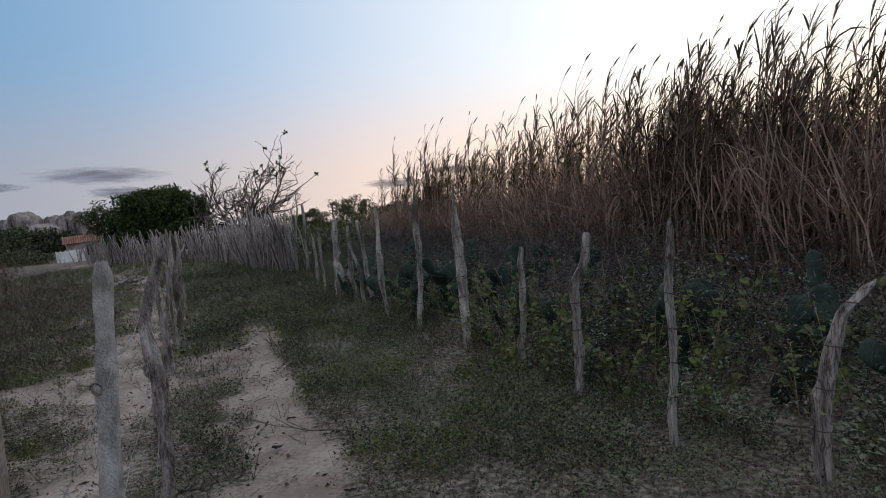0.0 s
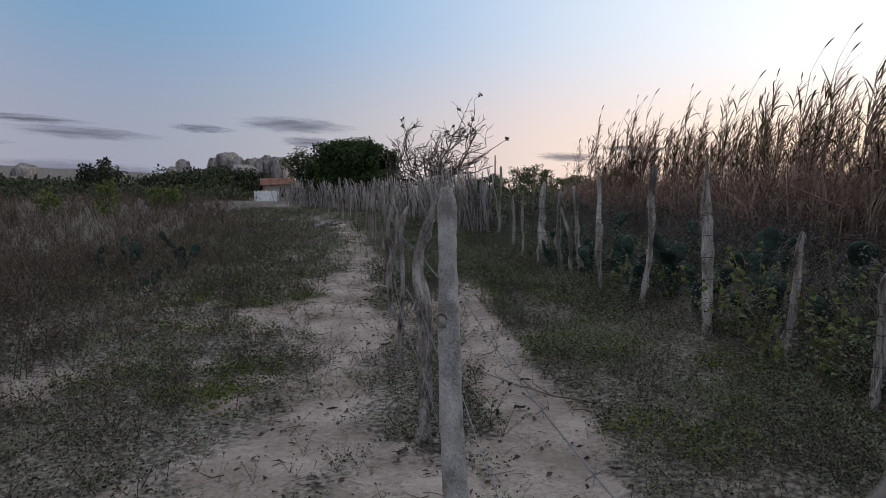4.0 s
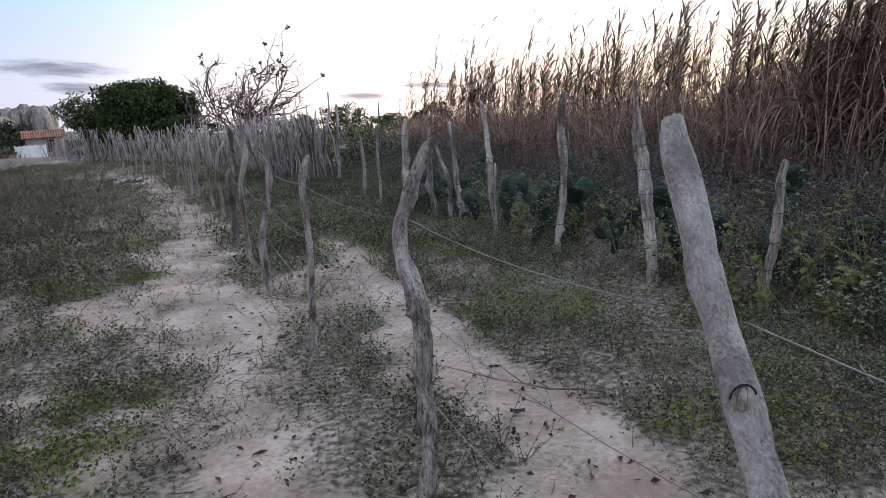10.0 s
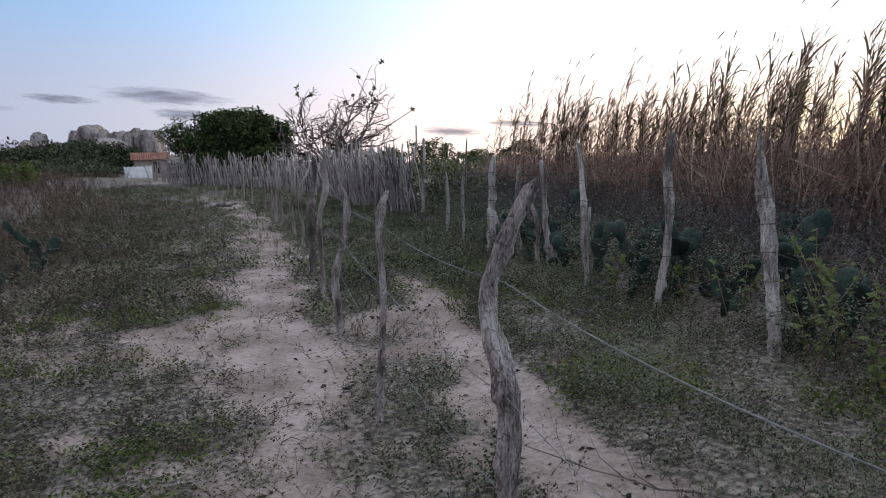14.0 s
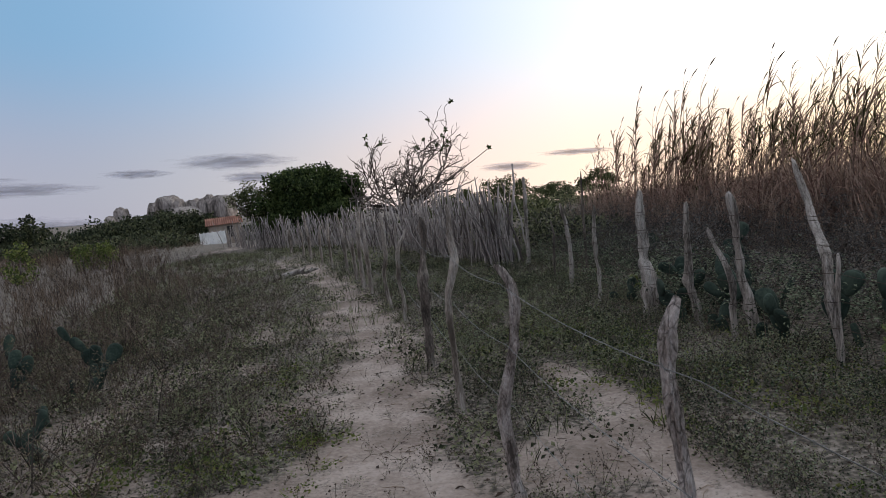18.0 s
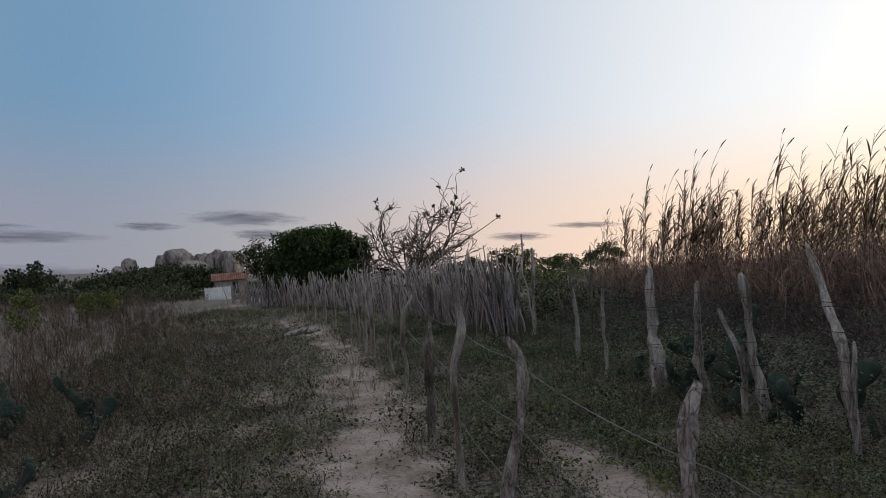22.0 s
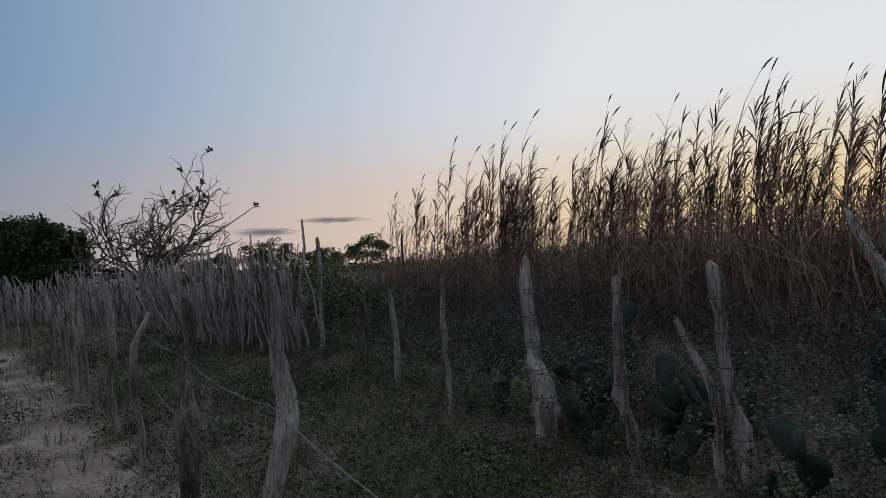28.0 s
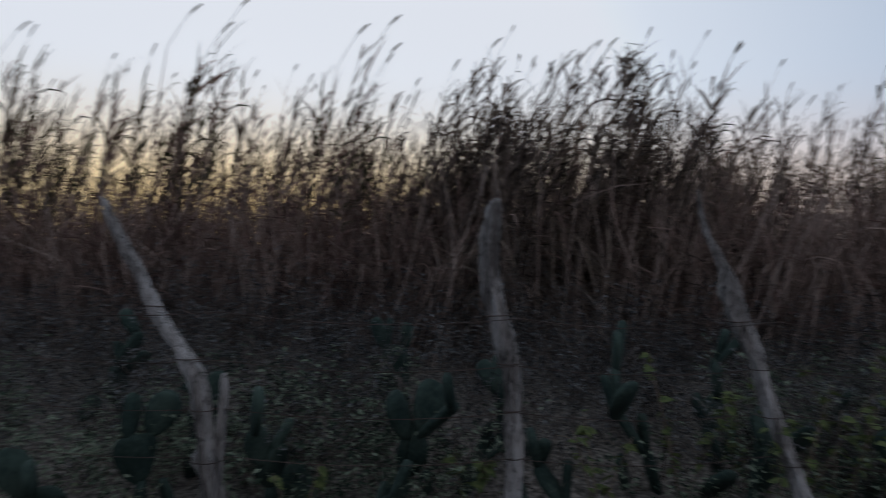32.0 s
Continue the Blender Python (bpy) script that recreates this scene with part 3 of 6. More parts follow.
    tip = V[-sides:].mean(0) + np.array([0, 0, r * 0.12])
    V = np.concatenate([V, tip[None]])
    top = np.arange(sides) + (k - 1) * sides
    F = np.concatenate([F, np.stack([top, np.roll(top, -1), np.full(sides, len(V) - 1)], -1)])
    s = Shape()
    s.add(V, F)
    return s


def post(fence, x, y, face, r, bends, mat=None, seed=1, label="", sides=18, knots=2, lean=(0, 0), gnarl=1.0):
    rows = [(*row, 1.0)[:3] for row in bends]
    s = post_shape(rows, r, face, seed, max(sides, 30) if gnarl > 1 else sides, lean, knots, gnarl)
    ob = s.object("post", [mat or BARK], fence, True, label)
    ob.location = (x, y, 0)
    if gnarl > 1.5 and r > 0.018:
        V = np.concatenate(s.v)
        for z in TIES:
            near = V[np.abs(V[:, 2] - z) < 0.024]
            if len(near) < 12:
                continue
            c = near.mean(0)
            reach = np.linalg.norm(near[:, :2] - c[:2], axis=1).max() + 0.002
            t = Shape()
            t.tube([(c[0] + reach * math.cos(q), c[1] + reach * math.sin(q), z + 0.006 * math.sin(q + seed)) for q in np.linspace(0, 2 * math.pi, 17)], 0.0022, 4, 0, 0, False)
            tie = t.object("wire_tie", [WIRE_RUST], fence)
            tie.location = (x, y, 0)
    return ob


TIES = (1.02, 0.84, 0.66, 0.48, 0.3)


def wire(fence, pts, mat, radius=0.0015, twist=True, barbs=0.13):
    """A sagging double strand with barbs, drawn as one mesh."""
    s = Shape()
    pts = [np.array(p, float) for p in pts]
    line = []
    for p, q in zip(pts, pts[1:]):
        for u in np.linspace(0, 1, 9)[:-1]:
            line.append(p + (q - p) * u - np.array([0, 0, 0.035 * 4 * u * (1 - u)]))
    line.append(pts[-1])
    line = np.array(line)
    s.tube(line, radius, 5)
    along = np.concatenate([[0], np.cumsum(np.linalg.norm(np.diff(line, axis=0), axis=1))])
    n = int(along[-1] / barbs)
    for d in np.linspace(0.05, along[-1] - 0.05, n):
        c = np.array([np.interp(d, along, line[:, k]) for k in range(3)])
        for _ in range(2):
            w = rng.normal(0, 1, 3)
            w /= np.linalg.norm(w)
            s.tube([c - w * 0.014, c + w * 0.014], radius * 0.65, 3)
    return s.object("wire", [mat], fence, True)


fence_a = tagged(new("wire_fence"), "barbed wire fence of crooked weathered grey stakes beside the sandy track", "fence")
fence_b = tagged(new("wire_fence"), "rusty wire fence of bleached forked stakes before the cane thicket", "fence")

A_POSTS = [(-1.16, 2.22), (-1.665, 3.55), (-2.26, 5.05), (-2.84, 6.7), (-3.29, 8.0), (-3.73, 9.3), (-4.4, 11.25), (-4.88, 12.5)]
post(fence_a, -1.02, 1.75, -74, 0.0275, [(-0.65, 1.385, 0.92), (-0.62, 1.32, 1.0), (-0.52, 1.1, 0.98), (-0.455, 0.97, 1.1), (-0.335, 0.72), (-0.16, 0.35, 1.05), (0, 0, 1.1)], BARK_PALE, 3, "pale smooth-barked leaning stake with a ringed knot", 28, 1, gnarl=0.45)
post(fence_a, -1.665, 3.55, 1, 0.0315, [(0.125, 1.31, 0.75), (0.1, 1.26, 0.8), (0.054, 1.19, 0.8), (0.018, 1.08, 0.85), (-0.019, 0.95, 0.95), (-0.004, 0.86), (0.042, 0.74, 1.05), (0.044, 0.59), (0.039, 0.42), (0.03, 0.2), (0.0, 0, 1.1)], BARK_FLAKY, 4, "crooked grey stake with peeling bark", 26, 4, (0, 0.16), gnarl=1.4)
post(fence_a, -2.27, 5.12, -2, 0.0171, [(0.04, 1.18, 0.7), (-0.011, 1.14, 0.9), (-0.021, 1.05), (-0.02, 0.96), (-0.005, 0.84, 1.05), (0.007, 0.73), (0.01, 0.56), (-0.005, 0.3), (0.01, 0, 1.1)], BARK_FLAKY, 5, "", 18, 3, (0.03, 0.2), gnarl=1.4)
post(fence_a, -2.84, 6.7, 6, 0.0225, [(0.02, 1.14, 0.6), (0.065, 1.1, 0.9), (0.097, 1.03), (0.097, 0.91), (0.07, 0.78, 0.9), (0.042, 0.65), (-0.003, 0.52), (-0.031, 0.42, 1.1), (0, 0.2), (0.02, 0, 1.1)], BARK_FLAKY, 6, "bent stake with a split bleached top", 20, 2, gnarl=1.4)
post(fence_a, -3.29, 8.0, 8, 0.0252, [(0.07, 1.42, 0.45), (0.08, 1.28, 0.7), (0.06, 1.22, 0.8), (0.09, 1.08, 1.15), (0.04, 0.92, 1.1), (0.002, 0.8, 0.95), (0.0, 0.67, 0.95), (0.003, 0.41, 0.95), (0.001, 0.18), (0.004, 0, 1.1)], BARK, 7, "", 14, 3, gnarl=1.4)
post(fence_a, -3.73, 9.3, 12, 0.036, [(0.06, 1.3, 0.7), (0.062, 1.11, 0.75), (0.023, 0.9, 0.75), (0.005, 0.73, 1.1), (0.008, 0.53, 1.1), (0.006, 0.28, 1.1), (-0.01, 0)], BARK_DARK, 8, "dark knotty stake with flaking bark", 14, 4, gnarl=1.4)
post(fence_a, -4.4, 11.25, 14, 0.0261, [(0.15, 1.1, 0.5), (0.08, 0.98, 0.8), (0.014, 0.89), (-0.018, 0.53), (0.006, 0.26), (-0.002, 0)], BARK, 9, gnarl=1.4)
post(fence_a, -4.88, 12.5, 15, 0.027, [(0.018, 1.3, 0.8), (0.02, 1.07), (0.015, 0.68), (-0.048, 0.46), (-0.034, 0.23), (0.018, 0)], BARK, 10, gnarl=1.4)
far_a = [(-5.43, 13.55), (-5.9, 14.7), (-6.35, 15.8), (-6.9, 17.0), (-7.6, 18.1), (-8.3, 19.4), (-9.1, 20.8), (-9.84, 22.2), (-10.7, 23.4)]
for k, (px, py) in enumerate(far_a):
    h = 1.15 + 0.2 * math.sin(k * 2.3)
    post(fence_a, px, py, 15, 0.03, [(0.08 * math.sin(k * 1.7), h, 0.7), (0.05 * math.sin(k * 3.1), h * 0.6), (0, 0)], BARK, 30 + k, "", 10, 2)
    if k % 2 == 0:
        post(fence_a, px - 0.1, py + 0.35, 15, 0.024, [(-0.12, h * 0.92, 0.7), (-0.02, h * 0.5), (0, 0)], BARK, 60 + k, "", 10, 1)

for strand, z in enumerate((1.06, 0.74, 0.42)):
    pts = [(-0.435 - 0.3 * (1.39 - max(z, 0.9)), 0.5 + 0.3 * (1.39 - max(z, 0.9)) + 0.06, z)] + [(px + 0.035, py, z + 0.02 * math.sin(px * 9 + strand)) for px, py in A_POSTS + far_a]
    wire(fence_a, pts, WIRE)


def hollow_post():
    """The split, hollow-topped stake at the head of the fence."""
    thing = tagged(new("post"), "thick weathered stake with a split side and hollow top", "")
    thing.parent = fence_a
    sides, zs = 260, np.concatenate([np.arange(-0.1, 1.3, 0.03), np.arange(1.3, 1.392, 0.01)])
    a = np.arange(sides) * 2 * np.pi / sides
    split_at = lambda deg, wide: np.exp(-((np.angle(np.exp(1j * (a - radians(deg))))) / wide) ** 4)
    V = []
    g = np.random.default_rng(5)
    grain = np.convolve(np.concatenate([(n := g.normal(0, 0.02, sides)), n[:2]]), [0.3, 0.4, 0.3], "valid")
    flute = 1 + 0.05 * np.sin(3 * a + 1) + 0.02 * np.sin(7 * a) + 0.008 * np.sin(19 * a + 1) + grain * 0.6
    chip = np.interp(a, np.linspace(0, 2 * np.pi, 27), np.append(c0 := g.normal(0, 0.005, 26), c0[0]))
    for z in zs:
        wind = 3 * math.sin(5 * z) + 1.6 * math.sin(23 * z)
        crack = split_at(-74 + wind, 0.05 + 0.012 * math.sin(31 * z))
        hair = split_at(-118 + wind, 0.022) + split_at(-38 - wind, 0.018) + 0.7 * split_at(-98 + wind, 0.016)
        r = 0.062 * flute * (1 + 0.02 * np.sin(9 * z + 2 * a))
        r = r + np.exp(-((np.angle(np.exp(1j * (a - radians(205))))) / 0.75) ** 2) * np.clip((1.26 - z) / 0.14, 0, 1) * 0.06
        if z > 1.345:
            r = r * (1 - 1.6 * (z - 1.345))
        r = r * (1 - 0.72 * crack - 0.08 * hair)
        lean_x, lean_y = 0.31 * (max(z, 0.9) - 1.39), -0.38 * (max(z, 0.9) - 1.39)
        slope = np.clip((z - 1.25) / 0.12, 0, 1)
        px, py = r * np.cos(a), r * np.sin(a)
        V.append(np.stack([px + lean_x, py + lean_y, np.full(sides, z) + slope * (0.3 * py - 0.004 + chip * 0.9)], -1))
    rim = V[-1]
    c = rim.mean(0)
    wob = 1 + 0.14 * np.sin(2 * a + 0.6) + 0.1 * np.sin(3 * a + 2)
    mouth = np.stack([c[0] + 0.008 + 0.021 * wob * np.cos(a), c[1] + 0.008 + 0.02 * wob * np.sin(a), 0 * a], -1)
    mouth[:, 2] = 1.388 + 0.3 * (mouth[:, 1] - c[1])
    crack = split_at(-74, 0.07)
    for f, dz in ((0.12, 0.003), (0.35, 0.001), (0.6, 0.003), (0.85, 0.001), (1.0, -0.005)):
        V.append(rim * (1 - f) + mouth * f + np.stack([0 * a, 0 * a, dz + 0.0016 * np.sin(29 * a + 9 * f) * (1 - f) - 0.035 * crack], -1))
    V = np.array(V).reshape(-1, 3)
    k = len(zs) + 5
    i, j = np.meshgrid(np.arange(k - 1), np.arange(sides), indexing="ij")
    p, q = i * sides + j, i * sides + (j + 1) % sides
    F = np.concatenate([np.stack([p, q, q + sides], -1).reshape(-1, 3), np.stack([p, q + sides, p + sides], -1).reshape(-1, 3)])
    s = Shape()
    s.add(V, F)
    s.object("stake", [OLD_WOOD], thing, False)
    h = Shape()
    ring = V[-sides:]
    cc = ring.mean(0)
    W = [ring, cc + (ring - cc) * 0.9 - np.array([0.013, -0.011, 0.03]), cc + (ring - cc) * 0.6 - np.array([0.04, -0.034, 0.09])]
    W = np.array(W).reshape(-1, 3)
    i, j = np.meshgrid(np.arange(2), np.arange(sides), indexing="ij")
    p, q = i * sides + j, i * sides + (j + 1) % sides
    F = np.concatenate([np.stack([p, q, q + sides], -1).reshape(-1, 3), np.stack([p, q + sides, p + sides], -1).reshape(-1, 3)])
    W = np.concatenate([W, (cc - np.array([0.044, -0.038, 0.1]))[None]])
    b = 2 * sides + np.arange(sides)
    F = np.concatenate([F, np.stack([b, np.roll(b, -1), np.full(sides, len(W) - 1)], -1)])
    h.add(W, F)
    # the inside is coloured near black for the shade down the hole
    h.object("hollow", [HOLLOW], thing, True, "hollow in the top, its inner shade put into near-black colour")
    thing.location = (-0.428, 0.51, 0.015)


hollow_post()

knot = Shape()
ring = [(0.02 * math.cos(t), 0, 0.023 * math.sin(t)) for t in np.linspace(0.3, math.pi - 0.1, 15)]
knot.tube(ring, 0.0017, 6, 1, 0.2, False)
knot.blob((0, 0.004, 0), (0.017, 0.011, 0.02), 0, 8, 16)
knot = knot.object("knot", [BARK, HOLLOW], fence_a, True, "dark-ringed knot of a cut branch")
knot.location = (-1.168, 2.148, 0.99)

# the fence before the cane
B_POSTS = [(1.5, 2.75), (1.05, 3.4), (0.78, 4.35), (0.47, 5.2), (0.13, 6.3), (-0.34, 7.22), (-0.79, 8.22), (-1.08, 9.25), (-1.31, 9.85), (-1.7, 10.37), (-2.13, 11.6), (-2.42, 12.6), (-3.1, 15.1)]
post(fence_b, 1.5, 2.75, -29, 0.0279, [(0.21, 0.92, 0.6), (0.16, 0.86, 0.75), (0.081, 0.77, 0.85), (0.03, 0.58), (-0.007, 0.32), (-0.016, 0)], BARK_SPLIT, 11, "stake bent over at the top", gnarl=1.7)
post(fence_b, 1.05, 3.4, -19, 0.0205, [(0.095, 1.2, 0.7), (0.062, 0.88), (0.062, 0.54), (0.016, 0.25), (0.01, 0, 1.1)], BARK_SPLIT, 12, gnarl=1.7)
post(fence_b, 0.78, 4.35, -11, 0.0238, [(0.15, 1.1, 0.9), (0.13, 1.0), (0.11, 0.88), (0.03, 0.79, 1.1), (0.024, 0.55), (0.021, 0.33), (-0.03, 0)], BARK_SPLIT, 13, "bleached elbow-shaped stake", gnarl=1.7)
post(fence_b, 0.47, 5.2, -6, 0.0246, [(0.12, 0.97, 0.8), (0.095, 0.55), (0.057, 0.16), (0.05, 0)], BARK_SPLIT, 14, gnarl=1.7)
post(fence_b, 0.12, 6.03, 84, 0.0344, [(0.56, 1.52, 0.22), (0.53, 1.4, 0.4), (0.47, 1.28, 0.55), (0.41, 1.1, 1), (0.3, 0.81, 1), (0.17, 0.5, 0.95), (0.07, 0.23, 1), (0.0, 0, 1)], BARK_SPLIT, 15, "bleached stake tapering to a bare spike", 16, gnarl=1.7)
post(fence_b, -0.37, 7.2, -69, 0.0279, [(0.055, 1.46, 0.7), (0.04, 1.38, 1), (0.025, 1.28), (0.025, 1.19, 0.9), (0.044, 1.02), (0.072, 0.88, 1.2), (0.085, 0.73), (0.07, 0.48, 0.95), (0, 0)], BARK_SPLIT, 16, "weathered stake with a ragged crown", 16, 3, (0.12, 0.17), gnarl=1.7)
post(fence_b, -0.79, 8.2, 90, 0.023, [(0.53, 1.42, 0.45), (0.49, 1.36, 0.75), (0.36, 1.16, 1), (0.27, 1.0, 1), (0.1, 0.82, 1), (0.05, 0.73, 1.2), (0.02, 0.51, 1.1), (0.01, 0.32, 1.1), (0.0, 0, 1)], BARK_SPLIT, 17, "kinked bleached stake with a stub fork", gnarl=1.7)
post(fence_b, -0.785, 8.19, -20, 0.0139, [(0.04, 0.79, 0.8), (0.025, 0.7), (0.015, 0.6), (0.0, 0.0)], BARK_SPLIT, 18, "", 10, 0, gnarl=1.7)
post(fence_b, -1.08, 9.25, -33, 0.0328, [(-0.04, 1.2, 0.5), (-0.031, 1.14, 0.9), (-0.021, 0.93, 0.9), (-0.021, 0.7, 0.9), (-0.001, 0.49), (0.045, 0.31, 1.2), (0.065, 0, 1.15)], BARK_SPLIT, 19, "thick bleached stake beside a leaning branch", 16, gnarl=1.7)
post(fence_b, -1.1, 9.22, -33, 0.0205, [(-0.24, 0.93, 0.6), (-0.175, 0.76, 0.85), (-0.1, 0.64), (-0.059, 0.46, 1.1), (-0.08, 0.2), (-0.094, 0)], BARK_SPLIT, 20, "", 12, 1, gnarl=1.7)
post(fence_b, -1.31, 9.85, -26, 0.0262, [(-0.059, 1.12, 0.55), (-0.066, 0.87, 0.8), (-0.067, 0.66, 0.95), (-0.075, 0.49, 1.2), (-0.073, 0.32, 1.2), (-0.022, 0.15, 1.05), (0.015, 0, 0.95)], BARK_SPLIT, 21, "stake curving to one side at its foot", 14, gnarl=1.7)
post(fence_b, -1.67, 10.42, -18, 0.041, [(-0.037, 1.24, 0.5), (-0.044, 1.08, 0.75), (-0.061, 0.9, 0.95), (-0.044, 0.67, 1.05), (-0.028, 0.44, 1.25), (0.008, 0.25, 1.6), (0, 0, 1.55)], BARK_SPLIT, 22, "bleached stake flaring to a thick split foot", 16, 2, (0.07, 0.28), gnarl=1.7)
post(fence_b, -2.13, 11.6, -10, 0.0197, [(0.071, 1.1, 0.8), (0.036, 0.81), (0.032, 0.53), (0.05, 0.2), (0.003, 0)], BARK_SPLIT, 23, "", 12, gnarl=1.7)
post(fence_b, -2.42, 12.6, -6, 0.0213, [(-0.02, 1.12, 0.6), (0.028, 0.8), (0.05, 0.47), (0.002, 0)], BARK_SPLIT, 24, "", 12, gnarl=1.7)
post(fence_b, -2.6, 13.4, -3, 0.0148, [(0.0, 0.85, 0.8), (0.03, 0.6), (0.0, 0.44), (-0.02, 0)], BARK_DARK, 25, "", 10, gnarl=1.7)
post(fence_b, -2.15, 13.6, -3, 0.0164, [(0.06, 1.5, 0.5), (0.03, 0.9), (0.0, 0)], BARK_DARK, 28, "", 10, gnarl=1.7)
post(fence_b, -3.1, 15.1, 0, 0.0287, [(0.11, 1.52, 0.85), (0.097, 0.99), (0.06, 0.5), (0.031, 0)], BARK_SPLIT, 26, "tall straight stake", 12, gnarl=1.7)
for z in TIES:
    wire(fence_b, [(px + 0.03, py - 0.03, z) for px, py in B_POSTS], WIRE_RUST, 0.0017, barbs=0.3)


# ---- palisade of sticks ----
def palisade():
    thing = tagged(new("stick_palisade"), "long palisade of close-set leaning grey sticks", "fence")
    kinds = []
    for k in range(14):
        g = np.random.default_rng(100 + k)
        s = Shape()
        h = 1.0
        zs = np.linspace(-0.06, h, 6)
        wob = g.normal(0, 0.027, (6, 2))
        wob[0] = 0
        wob = np.cumsum(wob, 0) * 0.7
        s.tube(np.column_stack([wob, zs]), np.linspace(0.026, 0.014, 6) * g.uniform(0.75, 1.25), 5, 0, 0.2)
        if k % 3 == 0:
            f = np.array([wob[3, 0], wob[3, 1], zs[3]])
            s.tube([f, f + np.array([g.normal(0, 0.05), g.normal(0, 0.03), 0.16]), f + np.array([g.normal(0, 0.09), g.normal(0, 0.05), 0.3])], [0.012, 0.009, 0.006], 4, 0, 0.2)
        V, F, M = s.arrays()
        kinds.append(mesh_from("picket", V, F, M, [STICK], True))
    route = [(-3.45, 15.3), (-4.5, 16.8), (-6.6, 21.2), (-9.5, 24.6), (-14, 28.6), (-18.2, 34.0)]
    seg = [math.dist(p, q) for p, q in zip(route, route[1:])]
    total = sum(seg)
    g = np.random.default_rng(9)
    d, n = 0.0, 0
    while d < total and n < 298:
        e, i = d, 0
        while i < len(seg) - 1 and e > seg[i]:
            e -= seg[i]
            i += 1
        (x0, y0), (x1, y1) = route[i], route[i + 1]
        u = e / seg[i]
        x, y = x0 + (x1 - x0) * u + g.normal(0, 0.09), y0 + (y1 - y0) * u + g.normal(0, 0.12)
        h = (1.5 - 0.36 * min(1, d / 12)) * (0.82 + 0.3 * float(vnoise(d, 0.0, 1.1, 71))) * g.choice((g.uniform(0.95, 1.2), g.uniform(0.6, 1.0)))
        ob = new("picket", kinds[n % len(kinds)])
        ob.parent = thing
        w = g.uniform(0.55, 1.05)
        ob.matrix_basis = Matrix.Translation((x, y, gz(x, y))) @ Euler((radians(g.normal(0, 7)), radians(g.normal(-1, 9)), 0)).to_matrix().to_4x4() @ pose(0, 0, 0, 0, 0, g.random() * 360) @ Matrix.Diagonal((w, w, h, 1))
        d += (0.055 + 0.0042 * d) * g.uniform(0.4, 1.6)
        n += 1
    dense = Shape()
    for k in range(430):
        e = total * 0.75 * g.random() ** 1.5
        i = 0
        while i < len(seg) - 1 and e > seg[i]:
            e -= seg[i]
            i += 1
        (x0, y0), (x1, y1) = route[i], route[i + 1]
        u = e / seg[i]
        x, y = x0 + (x1 - x0) * u + g.normal(0.08, 0.16), y0 + (y1 - y0) * u + g.normal(0.1, 0.16)
        h = g.uniform(0.75, 1.5) - 0.2 * min(1, i / 2)
        zs = np.linspace(-0.05, h, 6)
        way = np.cumsum(g.normal(0, 0.028, (6, 2)), 0) + np.outer(zs, (g.normal(-0.08, 0.14), g.normal(0, 0.1)))
        dense.tube(np.column_stack([x + way[:, 0], y + way[:, 1], gz(x, y) + zs]), np.linspace(0.024, 0.011, 6) * g.uniform(0.6, 1.2), 5, 0, 0.2)
    tagged(dense.object("stick_tangle", [STICK], thing, True, "tangle of thinner sticks"), kind="stuff")
    for z in (0.5, 0.95):
        s = Shape()
        s.tube([(x + 0.03, y - 0.04, gz(x, y) + z) for x, y in route[:4]], 0.004, 4)
        s.object("wire", [WIRE_RUST], thing)


palisade()


# ---- plant templates ----
def arc(base, way, length, droop, k=5):
    """Points of a drooping line."""
    base, way = np.asarray(base, float), np.asarray(way, float)
    way = way / np.linalg.norm(way)
    s = np.linspace(0, 1, k)[:, None]
    return base + way * length * s + np.array([0, 0, -1]) * droop * length * s ** 2


def turn(a, up):
    return np.array([math.cos(a), math.sin(a), up])


def cane(seed, tall, plume):
    """One dry cane: stalk, drooping leaves that the wind bends one way, and a feathery head."""
    global rng
    keep, rng = rng, np.random.default_rng(seed)
    s = Shape()
    zs = np.linspace(0, tall, 6)
    bend = (zs / tall) ** 2 * rng.uniform(0.05, 0.3)
    b = rng.uniform(-0.5, 0.5)
    pts = np.column_stack([bend * math.cos(b), bend * math.sin(b), zs])
    s.tube(pts, np.linspace(0.009, 0.003, 6), 4, 1, 0, False)
    n = rng.integers(28, 36)
    for k in range(n):
        u = rng.uniform(0.22, 0.98)
        p = np.array([np.interp(u * tall, zs, pts[:, c]) for c in range(3)])
        low = u < 0.55
        a = rng.normal(0, 1.0) if not low else rng.random() * 6.28
        L = rng.uniform(0.3, 0.65) * (0.75 if u > 0.85 else 1)
        line = arc(p, turn(a, rng.uniform(1.1, 2.7) if not low else rng.uniform(-0.2, 1.2)), L, rng.uniform(0.2, 0.7) if not low else rng.uniform(0.6, 1.5), 5)
        # half of the upper leaves take the olive colour darkened as a silhouette
        s.ribbon(line, np.array([0.55, 1, 0.9, 0.55, 0.05]) * rng.uniform(0.013, 0.025), np.cross(turn(a, 0.2), (0, 0, 1)) + rng.normal(0, 0.5, 3), 0 if low or rng.random() < 0.5 else 2)
    if plume:
        top = pts[-1]
        line = arc(top, (0.3, rng.normal(0, 0.15), 1), rng.uniform(0.25, 0.4), 0.15, 4)
        s.tube(line, 0.002, 3, 1, 0, False)
        tip = line[-1]
        s.tube(arc(tip, (0.45, rng.normal(0, 0.2), 1), rng.uniform(0.12, 0.2), 0.25, 5), [0.004, 0.009, 0.01, 0.008, 0.002], 4, 3, 0.4)
    rng = keep
    return s.arrays()


